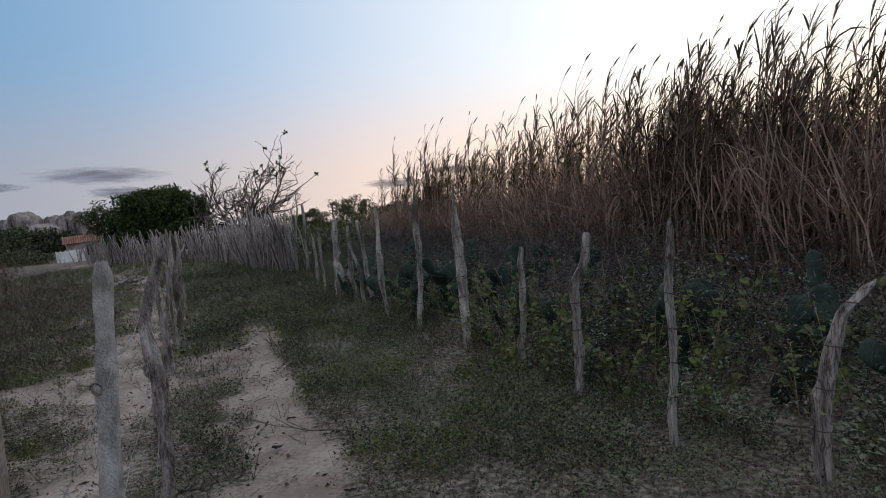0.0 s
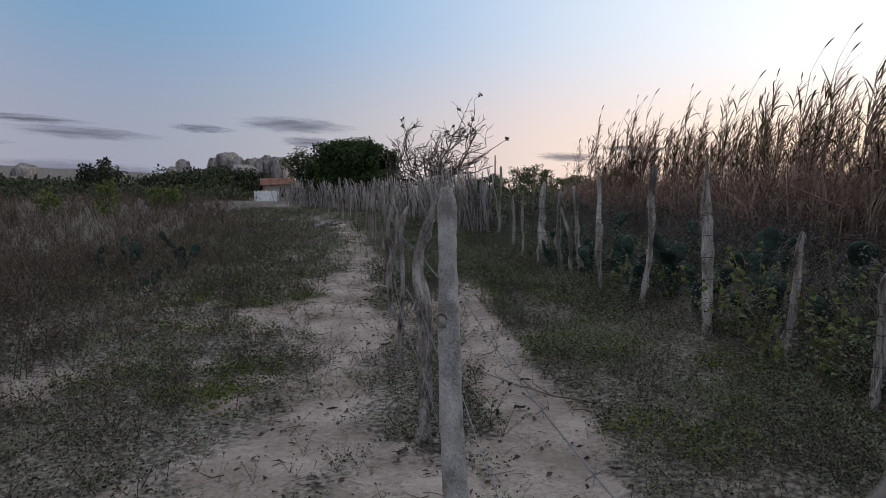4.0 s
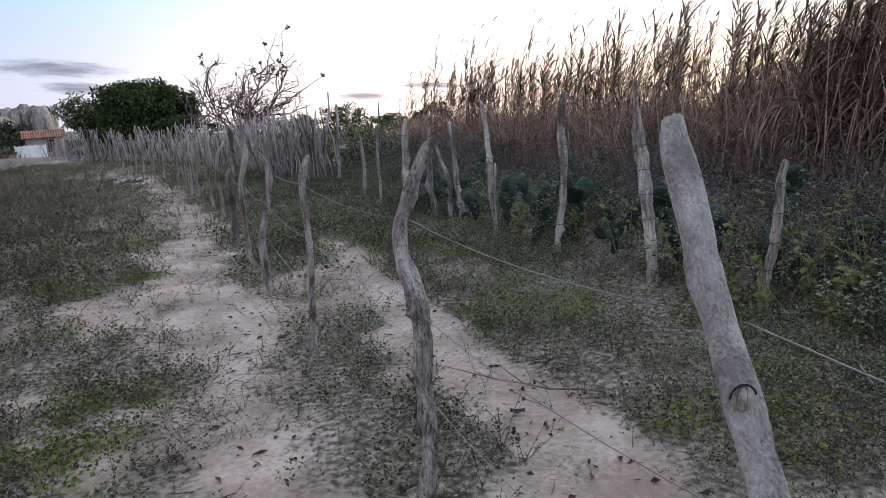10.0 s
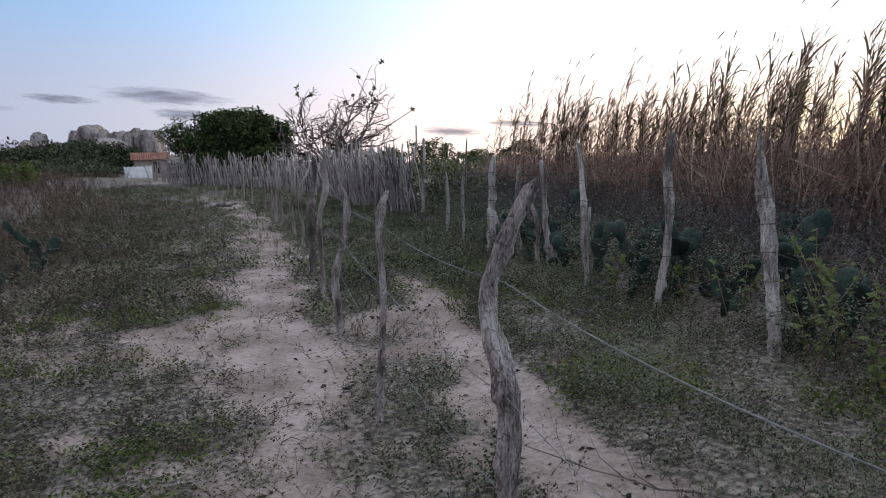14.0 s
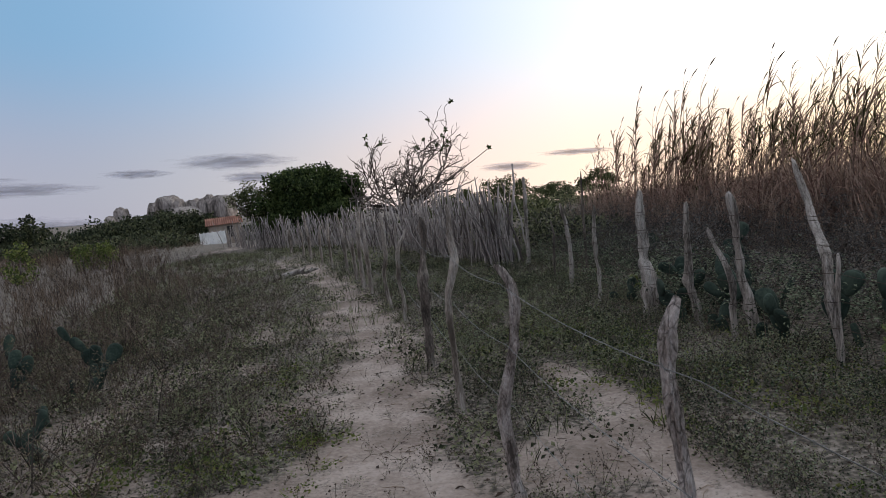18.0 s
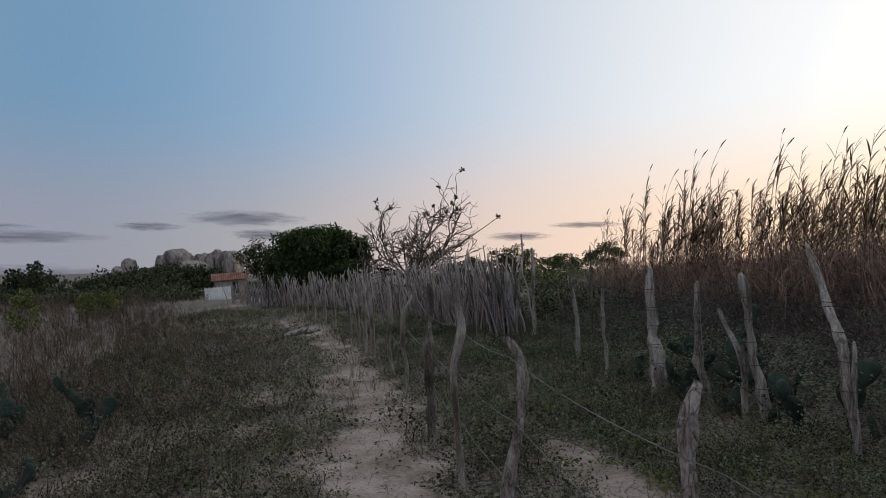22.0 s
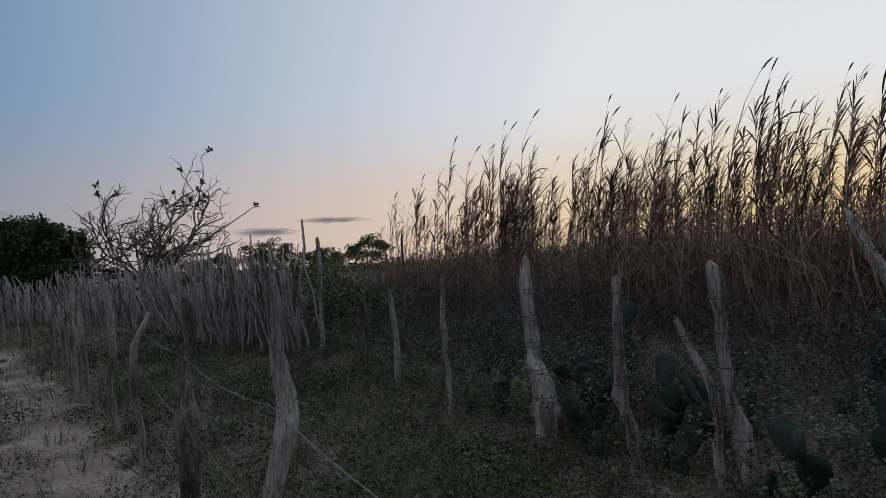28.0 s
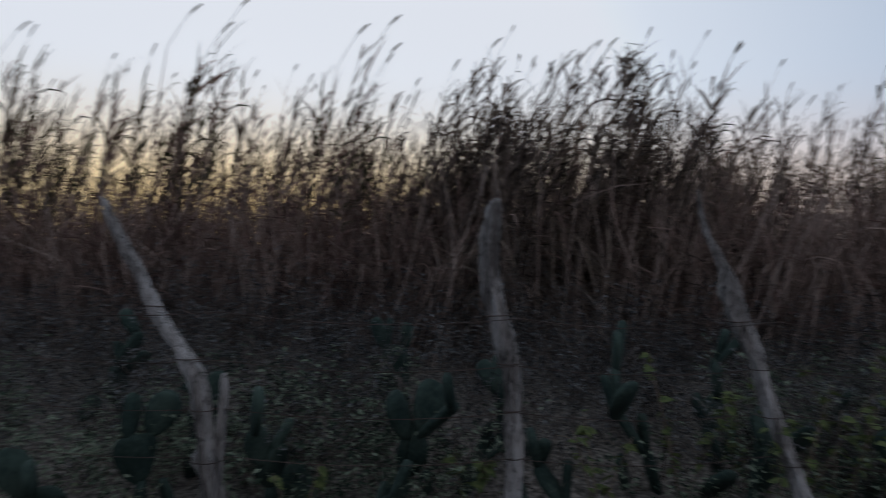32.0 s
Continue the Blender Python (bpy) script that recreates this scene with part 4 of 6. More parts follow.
def thicket(seed):
    """A knot of fallen dry leaves and broken canes."""
    global rng
    keep, rng = rng, np.random.default_rng(seed)
    s = Shape()
    for k in range(30):
        p = np.array([*rng.normal(0, 0.22, 2), rng.uniform(0.05, 1.1)])
        a = rng.random() * 6.28
        line = arc(p, turn(a, rng.uniform(0.2, 3.2)), rng.uniform(0.3, 0.75), rng.uniform(0.1, 0.9), 4)
        s.ribbon(line, np.array([0.6, 1, 0.8, 0.1]) * rng.uniform(0.008, 0.017), np.cross(turn(a, 0.1), (0, 0, 1)) + rng.normal(0, 0.6, 3), 0)
    for k in range(10):
        p = np.array([*rng.normal(0, 0.24, 2), 0])
        s.tube([p, p + np.array([rng.normal(0, 0.06), rng.normal(0, 0.06), 0.7]), p + np.array([rng.normal(0, 0.16), rng.normal(0, 0.16), rng.uniform(0.9, 1.6)])], [0.008, 0.007, 0.004], 3, 1, 0, False)
    rng = keep
    return s.arrays()


def shrub(seed, tall, leafy, leaf_slot=0, twig_slot=1, leaf=0.05, stems=7):
    """A loose shrub of branching twigs with scattered leaves."""
    global rng
    keep, rng = rng, np.random.default_rng(seed)
    s = Shape()
    for k in range(stems):
        a = rng.random() * 6.28
        L = tall * rng.uniform(0.6, 1.1)
        line = arc(np.array([*rng.normal(0, 0.05, 2), 0]), turn(a, rng.uniform(0.8, 2.6)), L, rng.uniform(0.0, 0.25), 5)
        s.thread(line, np.linspace(0.008, 0.003, 5), twig_slot)
        for j in range(4):
            p = line[rng.integers(1, 5)]
            w = turn(rng.random() * 6.28, rng.uniform(0.2, 1.4))
            sub = arc(p, w, L * rng.uniform(0.2, 0.45), 0.1, 3)
            s.thread(sub, [0.004, 0.003, 0.0015], twig_slot)
            for q in range(leafy):
                c = sub[rng.integers(0, 3)] + rng.normal(0, leaf * 0.5, 3)
                s.leaf(c, turn(rng.random() * 6.28, rng.uniform(-0.5, 0.8)), leaf * rng.uniform(0.6, 1.3), leaf * rng.uniform(0.35, 0.7), leaf_slot)
    rng = keep
    return s.arrays()


def seed_weed(seed):
    """A small dry weed with round seed heads and a few leaves."""
    global rng
    keep, rng = rng, np.random.default_rng(seed)
    s = Shape()
    for k in range(rng.integers(3, 6)):
        a = rng.random() * 6.28
        L = rng.uniform(0.1, 0.24)
        line = arc((0, 0, 0), turn(a, rng.uniform(1.0, 3.0)), L, rng.uniform(0, 0.25), 4)
        s.thread(line, [0.0036, 0.0032, 0.0026, 0.002], 1)
        s.bead(line[-1], rng.uniform(0.005, 0.0095), 2)
        for j in range(6):
            i, u = rng.integers(0, 3), rng.random()
            p = line[i] * (1 - u) + line[i + 1] * u
            s.leaf(p, turn(rng.random() * 6.28, rng.uniform(-0.2, 0.9)), rng.uniform(0.009, 0.02), rng.uniform(0.005, 0.011), 0 if rng.random() < 0.72 else 3)
        if rng.random() < 0.6:
            b = arc(line[2], turn(a + rng.normal(0, 1), 1.0), L * 0.4, 0.1, 3)
            s.thread(b, [0.0026, 0.0022, 0.0018], 1)
            s.bead(b[-1], 0.006, 2)
    rng = keep
    return s.arrays()


def leafy_weed(seed, leaf=0.03, n=26, wide=0.11, tall=0.12, other=0):
    """A low mat of small broad leaves."""
    global rng
    keep, rng = rng, np.random.default_rng(seed)
    s = Shape()
    for k in range(5):
        a = rng.random() * 6.28
        s.thread(arc((0, 0, 0), turn(a, 0.9), wide * 1.2, 0.3, 3), [0.0032, 0.0026, 0.002], 1)
    for k in range(n):
        r = wide * math.sqrt(rng.random())
        a = rng.random() * 6.28
        s.leaf((r * math.cos(a), r * math.sin(a), rng.uniform(0.01, tall) * (1.1 - r / wide * 0.6)), turn(rng.random() * 6.28, rng.uniform(-0.3, 1.0)), leaf * rng.uniform(0.6, 1.4), leaf * rng.uniform(0.55, 1.0), other if rng.random() < 0.5 else 0, rng.normal(0, 0.8, 3) + np.array([0, 0, 0.6]))
    rng = keep
    return s.arrays()


def tuft(seed, tall, blades=12, slot=0):
    """A tuft of dry grass, some stems with light heads."""
    global rng
    keep, rng = rng, np.random.default_rng(seed)
    s = Shape()
    for k in range(blades):
        a = rng.random() * 6.28
        L = tall * rng.uniform(0.5, 1.15)
        line = arc(np.array([*rng.normal(0, 0.04, 2), 0]), turn(a, rng.uniform(1.6, 5.0)), L, rng.uniform(0, 0.35), 4)
        s.ribbon(line, np.array([0.8, 1, 0.7, 0.15]) * rng.uniform(0.005, 0.009), np.cross(turn(a, 0), (0, 0, 1)) + rng.normal(0, 0.5, 3), slot)
        if rng.random() < 0.35:
            s.tube(arc(line[-1], turn(a, 2), tall * 0.12, 0.1, 3), [0.002, 0.006, 0.001], 3, slot + 1, 0.3, False)
    rng = keep
    return s.arrays()


def sample(n, x0, x1, y0, y1, keep):
    """Random places in a box, kept with the chance that keep(x, y) gives."""
    x, y = rng.uniform(x0, x1, n), rng.uniform(y0, y1, n)
    ok = rng.random(n) < keep(x, y)
    return x[ok], y[ok]


def cane_front(y):
    """The front of the cane stand."""
    return np.interp(y, [-8, 0, 4, 9.3, 12, 18.4, 22], [9.0, 6.2, 4.7, 2.6, 1.45, -1.9, -3.0])


def fence_b_x(y):
    return np.interp(y, [-8, 2.7, 6, 10.4, 15.1, 22], [6.2, 1.5, 0.07, -1.7, -3.1, -5.2])


# ---- cane stand ----
def cane_stand():
    tall = [cane(200 + k, rng.uniform(2.0, 2.6), k % 4 == 0) for k in range(16)]
    x, y = sample(18500, -6, 15, -7, 19.0, lambda x, y: np.where((x > cane_front(y) + (vnoise(x, y, 0.9, 21) - 0.4) * 0.7) & (x < cane_front(y) + 6.0), np.clip(0.55 - 0.08 * (x - cane_front(y)), 0.1, 1) * (0.3 + 0.85 * (vnoise(x, y, 1.1, 22) > 0.45)), 0))
    clump = np.clip((vnoise(x, y, 1.1, 22) * 0.6 + vnoise(x, y, 0.5, 23) * 0.4 - 0.36) / 0.3, 0, 1)
    size = (0.64 + 0.46 * clump) * rng.uniform(0.78, 1.08, len(x)) * np.interp(y, [-5, 5, 8, 12, 19], [1.0, 0.96, 0.92, 0.92, 0.84])
    for cx, cy, n, top in [(2.15, 11.2, 22, 1.05), (2.5, 9.7, 16, 0.96), (1.5, 12.6, 16, 1.02), (-0.1, 16.1, 22, 1.0), (0.6, 14.7, 18, 0.98), (4.9, 4.8, 30, 1.08), (5.5, 3.4, 26, 1.12)]:
        x, y = np.append(x, rng.normal(cx, 0.2, n)), np.append(y, rng.normal(cy, 0.2, n))
        size = np.append(size, top * rng.uniform(0.7, 1.05, n))
    stuff("cane_stand", scatter_windy(tall, x, y, size), [DRY_LEAF, CANE_STALK, CANE_OLIVE_SILHOUETTE, PLUME], "tall dry cane with wind-bent leaves and feathery heads", "cane")
    # the same canes in close clumps, coloured dark as if seen against the glow
    x, y = sample(9000, 1, 13, -5, 9.3, lambda x, y: np.where((x > cane_front(y) - 0.1) & (x < cane_front(y) + 3.2), 0.45 * (vnoise(x, y, 0.5, 26) > 0.5) * np.interp(y, [4.5, 6], [0.06, 1]), 0))
    size = (0.68 + 0.4 * vnoise(x, y, 0.6, 27)) * rng.uniform(0.85, 1.1, len(x))
    for cx, cy, n, top in [(2.85, 9.0, 26, 0.98), (3.2, 8.8, 26, 1.02), (2.45, 8.0, 26, 0.98), (2.85, 7.5, 24, 1.05), (3.0, 8.3, 22, 1.1), (3.3, 6.9, 24, 1.0), (3.7, 7.4, 22, 1.12)]:
        x, y = np.append(x, rng.normal(cx, 0.2, n)), np.append(y, rng.normal(cy, 0.2, n))
        size = np.append(size, top * rng.uniform(0.68, 1.05, n))
    stuff("backlit_cane", scatter_windy(tall, x, y, size), [CANE_DARK, CANE_STALK, CANE_DARK, PLUME], "dense clumps of cane, coloured dark like backlit silhouettes", "cane")
    low = [thicket(300 + k) for k in range(8)]
    x, y = sample(10500, -6, 14, -7, 19.2, lambda x, y: np.where((x > cane_front(y) - 0.25 - 0.35 * (y < 9)) & (x < cane_front(y) + 3.2), np.clip(0.75 - 0.14 * (x - cane_front(y)), 0.15, 1), 0))
    stuff("cane_thicket", scatter(low, x, y, rng.uniform(0.8, 1.2, len(x)) * (1 + 0.1 * np.clip(x - cane_front(y), 0, 1)) * np.interp(y, [8, 12, 17], [1, 0.8, 0.62]), 0.15), [DRY_LEAF, CANE_STALK], "red-brown thicket of dead cane leaves", "cane")


def scatter_windy(templates, x, y, size):
    """Canes keep one wind direction, towards the right along the stand."""
    which = rng.integers(0, len(templates), len(x))
    z = ground_z(x, y)
    V_, F_, M_, base = [], [], [], 0
    for i in range(len(x)):
        V, F, M = templates[which[i]]
        a = -0.75 + rng.normal(0, 0.45)
        c, d = math.cos(a), math.sin(a)
        t1, t2 = rng.normal(0.03, 0.06), rng.normal(-0.02, 0.06)
        P = np.empty_like(V)
        P[:, 0] = (V[:, 0] * c - V[:, 1] * d + V[:, 2] * t1) * size[i] + x[i]
        P[:, 1] = (V[:, 0] * d + V[:, 1] * c + V[:, 2] * t2) * size[i] + y[i]
        P[:, 2] = V[:, 2] * size[i] + z[i]
        V_.append(P)
        F_.append(F + base)
        M_.append(M)
        base += len(V)
    return np.concatenate(V_), np.concatenate(F_), np.concatenate(M_)


cane_stand()

# single tall canes that stand above the rest, each a thing with its stalk, leaves and head
def tall_cane(x, y, height, seed):
    g = np.random.default_rng(seed)
    thing = tagged(new("cane_plant"), "single tall cane bent by the wind above the stand", "cane", "tall canes over the stand")
    thing.location = (x, y, gz(x, y))
    zs = np.linspace(0, height, 9)
    bend = (zs / height) ** 2.2 * g.uniform(0.15, 0.4)
    dirn = np.array([0.75, -0.66, 0])
    pts = np.column_stack([bend * dirn[0], bend * dirn[1], zs])
    s = Shape()
    s.tube(pts, np.linspace(0.012, 0.004, 9), 5, 0)
    s.object("stalk", [CANE_STALK], thing)
    for k in range(11):
        u = g.uniform(0.45, 0.97)
        p = [np.interp(u * height, zs, pts[:, c]) for c in range(3)]
        a = -0.72 + g.normal(0, 0.75)
        s = Shape()
        line = arc(p, turn(a, g.uniform(1.0, 2.6)), g.uniform(0.35, 0.7), g.uniform(0.2, 0.6), 6)
        s.ribbon(line, np.array([0.5, 0.9, 1, 0.8, 0.5, 0.05]) * g.uniform(0.016, 0.028), np.cross(turn(a, 0.2), (0, 0, 1)) + g.normal(0, 0.4, 3))
        s.object("leaf", [DRY_LEAF if k % 3 else CANE_OLIVE_SILHOUETTE], thing)
    s = Shape()
    line = arc(pts[-1], (dirn[0] * 0.5, dirn[1] * 0.5, 1), 0.42, 0.12, 5)
    s.tube(line, 0.0025, 4)
    s.tube(arc(line[-1], (dirn[0] * 0.8, dirn[1] * 0.8, 1), 0.2, 0.2, 6), [0.004, 0.009, 0.011, 0.01, 0.007, 0.002], 5, 0, 0.4)
    s.object("seed_head", [PLUME], thing)


for k, (x, y, h) in enumerate([(2.0, 11.3, 2.6), (2.15, 11.0, 2.7), (2.3, 11.2, 2.5), (2.35, 9.75, 2.4), (2.5, 9.55, 2.5), (2.75, 9.8, 2.35), (-0.2, 16.3, 2.4), (0.0, 15.9, 2.5), (0.6, 14.8, 2.3), (-0.6, 17.2, 2.2), (4.7, 5.2, 2.6), (5.0, 4.6, 2.7), (5.4, 3.6, 2.8), (4.2, 6.6, 2.45), (3.6, 7.8, 2.45), (5.9, 2.4, 2.8), (3.4, 8.8, 2.45), (1.3, 12.9, 2.4)]):
    tall_cane(x, y, h, 400 + k)

# ---- undergrowth between fence and cane ----
grey = [shrub(500 + k, 0.8, 8, 0, 1, 0.027, 9) for k in range(8)]
x, y = sample(6200, -6, 9, -6, 19, lambda x, y: np.where((x > fence_b_x(y) + 0.7) & (x < cane_front(y) + 0.6), 0.85, 0))
stuff("grey_scrub", scatter(grey, x, y, rng.uniform(0.55, 1.15, len(x)), 0.15), [GREY_LEAF, BRUSH_TWIG], "grey half-dry scrub before the cane", "shrub")
green = [shrub(520 + k, 0.55, 9, 0, 1, 0.036, 6) for k in range(8)]
x, y = sample(5600, -6, 8, -5, 16, lambda x, y: np.where((x > fence_b_x(y) + 0.12) & (x < fence_b_x(y) + 1.6 + 0.6 * (y < 6)), 0.85 * (vnoise(x, y, 1.0, 31) > 0.3), 0))
stuff("green_scrub", scatter(green, x, y, rng.uniform(0.5, 1.1, len(x)), 0.15), [WEED_GREEN, BRUSH_TWIG], "leafy green scrub along the wire fence", "shrub")

# ---- low weeds ----
def low_weeds():
    near = lambda x, y: np.clip(1.3 - np.hypot(x + 2, y - 5) / 15, 0.1, 1)
    cover = lambda x, y: np.clip(1.05 - bare(x, y) * 1.15, 0.03, 1)
    strip = lambda x, y: np.where((x > -14 - 0.3 * y) & (x < fence_b_x(y) + 0.4), 1, 0)
    field = lambda x, y: np.where(x < field_edge(y), 0.35, 1)
    dry = [seed_weed(600 + k) for k in range(10)]
    x, y = sample(46000, -11, 4, -1, 17, lambda x, y: near(x, y) ** 1.5 * np.maximum(cover(x, y), 0.12) * strip(x, y) * np.clip(1.5 * vnoise(x, y, 0.7, 41) - 0.05 + 0.3 * (x < fence_a_x(y) - 1.6), 0, 1) * np.where(x > fence_a_x(y) + 1.2, 0.75, 1))
    stuff("seed_weeds", scatter(dry, x, y, rng.uniform(0.45, 1.0, len(x)) * np.clip(1 + 0.16 * (fence_a_x(y) - 1.4 - x), 0.8, 1.5), 0.25), [WEED_OLIVE, BRUSH_TWIG, SEED, DRY_WEED], "small dry weeds with round dark seed heads", "weeds")
    left = lambda x, y: np.where(x > fence_a_x(y) + 1.3, 0.35, 1)
    olive = [leafy_weed(620 + k, 0.0145, 44, 0.1, 0.085) for k in range(8)]
    x, y = sample(38000, -13, 5, -4, 20, lambda x, y: near(x, y) * cover(x, y) ** 2 * strip(x, y) * left(x, y) * np.clip(0.15 + vnoise(x, y, 0.9, 42), 0, 1) * 0.7)
    stuff("olive_weeds", scatter(olive, x, y, rng.uniform(0.6, 1.35, len(x)), 0.2), [WEED_OLIVE, BRUSH_TWIG], "low olive-green creeping weeds", "weeds")
    lush = [leafy_weed(640 + k, 0.0125, 64, 0.12, 0.16, 2) for k in range(8)] + [seed_weed(670 + k) for k in range(4)]
    between = lambda x, y: np.where((x > fence_b_x(y) - 1.5) & (x < fence_b_x(y) + 0.5), 1, np.where(x > fence_a_x(y) + 0.1, 0.55, 0.05))
    x, y = sample(66000, -9, 6, -1, 19, lambda x, y: between(x, y) * cover(x, y) ** 2 * np.clip(2.0 * vnoise(x, y, 0.45, 43) - 0.3, 0.08, 0.85) * strip(x, y))
    stuff("green_weeds", scatter(lush, x, y, rng.uniform(0.55, 1.2, len(x)) * np.clip(0.5 + 1.0 * (0.6 * vnoise(x, y, 0.55, 46) + 0.4 * vnoise(x, y, 0.2, 47)), 0.5, 1.4), 0.25), [WEED_GREEN, BRUSH_TWIG, WEED_OLIVE, DRY_WEED], "dense low green weeds beside the footpath", "weeds")
    mid = [leafy_weed(680 + k, 0.034, 34, 0.2, 0.16) for k in range(6)] + [tuft(690 + k, 0.2, 12) for k in range(4)]
    x, y = sample(16000, -16, -2, 7, 28, lambda x, y: np.clip(1.1 - bare(x, y) * 1.1, 0.12, 1) * np.clip(0.25 + vnoise(x, y, 1.2, 45), 0, 1) * 0.5 * np.where(line_near(x, y, TRACK)[0] < 4.2, 1, 0))
    stuff("verge_weeds", scatter(mid, x, y, rng.uniform(0.6, 1.2, len(x)), 0.2), [WEED_OLIVE, BRUSH_TWIG], "olive weeds and short grass along the track", "weeds")
    bright = [leafy_weed(660 + k, 0.022, 44, 0.11, 0.07) for k in range(5)]
    x, y = [], []
    for cx, cy, n, spread_ in [(-3.3, 4.1, 34, 0.2), (-0.75, 5.5, 30, 0.22), (-1.35, 7.9, 40, 0.4), (-2.0, 8.8, 30, 0.4), (-5.2, 9.3, 10, 0.3), (-4.9, 7.3, 30, 0.35), (-5.5, 7.0, 26, 0.35), (-4.22, 7.6, 9, 0.07), (-4.2, 4.4, 14, 0.2), (-4.7, 5.2, 12, 0.3), (-0.2, 3.9, 26, 0.2), (-2.6, 10.3, 46, 0.45), (-3.4, 4.8, 18, 0.15), (-1.0, 5.8, 20, 0.15), (0.2, 4.3, 16, 0.25), (-2.2, 9.6, 26, 0.3), (0.35, 5.2, 14, 0.3), (0.1, 5.3, 12, 0.2), (-4.3, 6.1, 10, 0.3), (-2.6, 10.5, 24, 0.5), (-0.9, 6.6, 10, 0.25), (0.9, 4.4, 14, 0.35), (0.9, 5.0, 12, 0.3)]:
        x += list(rng.normal(cx, spread_, n))
        y += list(rng.normal(cy, spread_, n))
    stuff("bright_weeds", scatter(bright, x, y, rng.uniform(0.6, 1.3, len(x)), 0.2), [WEED_BRIGHT, DRY_STEM], "patches of fresh bright green weeds", "weeds")


def field_edge(y):
    """Where the tall dry grass of the left-hand field begins."""
    return np.interp(y, [-6, 0, 5, 7, 9.5, 12.5, 17, 26, 40], [-5.0, -5.2, -5.6, -6.2, -7.0, -7.3, -9.2, -15.5, -26])


low_weeds()

# ---- fallen leaves and twigs on the soil ----
def litter_bit(seed):
    global rng
    keep, rng = rng, np.random.default_rng(seed)
    s = Shape()
    if seed % 3:
        s.leaf((0, 0, 0.004), (1, 0, rng.uniform(0, 0.4)), rng.uniform(0.02, 0.045), rng.uniform(0.01, 0.02), 0)
    else:
        s.tube([(0, 0, 0.004), (0.04, rng.normal(0, 0.01), 0.008), (0.09, rng.normal(0, 0.02), 0.004)], [0.0022, 0.0018, 0.001], 4, 1)
    rng = keep
    return s.arrays()


x, y = sample(9000, -7, 1.5, 1.2, 13, lambda x, y: np.clip(1.2 - np.hypot(x + 1.8, y - 4) / 9, 0, 1) * (0.25 + 0.6 * vnoise(x, y, 0.5, 61)))
stuff("leaf_litter", scatter([litter_bit(k) for k in range(9)], x, y, rng.uniform(0.6, 1.5, len(x)), 0.1), [SEED, DRY_STEM], "dark fallen leaves and broken twigs on the sand", "litter")

# ---- dry field ----
grass = [tuft(700 + k, 0.62, 13) for k in range(10)]
x, y = sample(34000, -45, -4.5, -6, 52, lambda x, y: np.where(x < field_edge(y) + (vnoise(x, y, 1.3, 51) - 0.5) * 2.2, np.clip(7.0 / (np.hypot(x + 3, y - 4) + 1), 0.13, 0.85) * np.clip(0.35 + vnoise(x, y, 2.2, 52), 0, 1), 0))
far_size = np.clip(np.hypot(x + 3, y - 4) / 14, 1, 2.6) ** 0.4
stuff("dry_grass", scatter(grass, x, y, rng.uniform(0.6, 1.2, len(x)) * far_size * np.clip(0.55 + 0.16 * (field_edge(y) - x), 0.5, 1), 0.15), [FIELD_GRASS, BRUSH_TWIG], "tall brown dry grass of the open field", "grass")
brush = [shrub(720 + k, 0.55, 4, 0, 1, 0.022, 9) for k in range(6)]
x, y = sample(3600, -30, -4.5, 0, 40, lambda x, y: np.where(x < field_edge(y) + 0.9, np.clip(7.0 / (np.hypot(x + 3, y - 4) + 1), 0.05, 0.8), 0))
stuff("dry_brush", scatter(brush, x, y, rng.uniform(0.6, 1.3, len(x)), 0.15), [DRY_WEED, BRUSH_TWIG], "thin grey-brown brush at the field's edge", "shrub")


# ---- leafy plants by the stakes ----
def leaf_mesh(seed):
    """A broad pointed leaf with a folded midrib."""
    g = np.random.default_rng(seed)
    s = Shape()
    n = 6
    V, F = [], []
    for k in range(n):
        u = k / (n - 1)
        w = 0.36 * math.sin(math.pi * u ** 0.62) ** 0.9 if 0 < u < 1 else 0.01
        for j in (-1, 0, 1):
            V.append((u, j * w, -0.25 * u * u + (0.1 * w * 2 if j else 0) + g.normal(0, 0.015)))
    for k in range(n - 1):
        for j in (0, 1):
            p = k * 3 + j
            F += [(p, p + 1, p + 4), (p, p + 4, p + 3)]
    s.add(V, F)
    V, F, M = s.arrays()
    return V, F, M


LEAVES = [mesh_from("leaf", *leaf_mesh(k), [BROAD_LEAF], True) for k in range(4)]


def leafy_plant(x, y, height, seed, leaves=33):
    g = np.random.default_rng(seed)
    thing = tagged(new("leafy_plant"), "upright weed with broad green leaves by the fence", "plant", "leafy plants by the fence")
    thing.location = (x, y, gz(x, y) - 0.01)
    for k in range(3):
        w = turn(g.random() * 6.28, g.uniform(2.0, 4.0))
        line = arc((g.normal(0, 0.03), g.normal(0, 0.03), 0), w, height * g.uniform(0.75, 1.1), 0.08, 6)
        s = Shape()
        s.tube(line, np.linspace(0.005, 0.002, 6), 5)
        s.object("stem", [DRY_STEM], thing, True)
        for j in range(leaves // 3):
            u = g.uniform(0.25, 1.0) * 5
            i = min(int(u), 4)
            p = line[i] + (line[i + 1] - line[i]) * (u - i)
            ob = new("leaf", LEAVES[g.integers(0, 4)])
            ob.parent = thing
            size = g.uniform(0.04, 0.078)
            ob.matrix_basis = Matrix.Translation(p) @ pose(0, 0, 0, g.normal(0, 20), g.uniform(-25, 40), g.random() * 360) @ Matrix.Diagonal((size, size, size, 1))


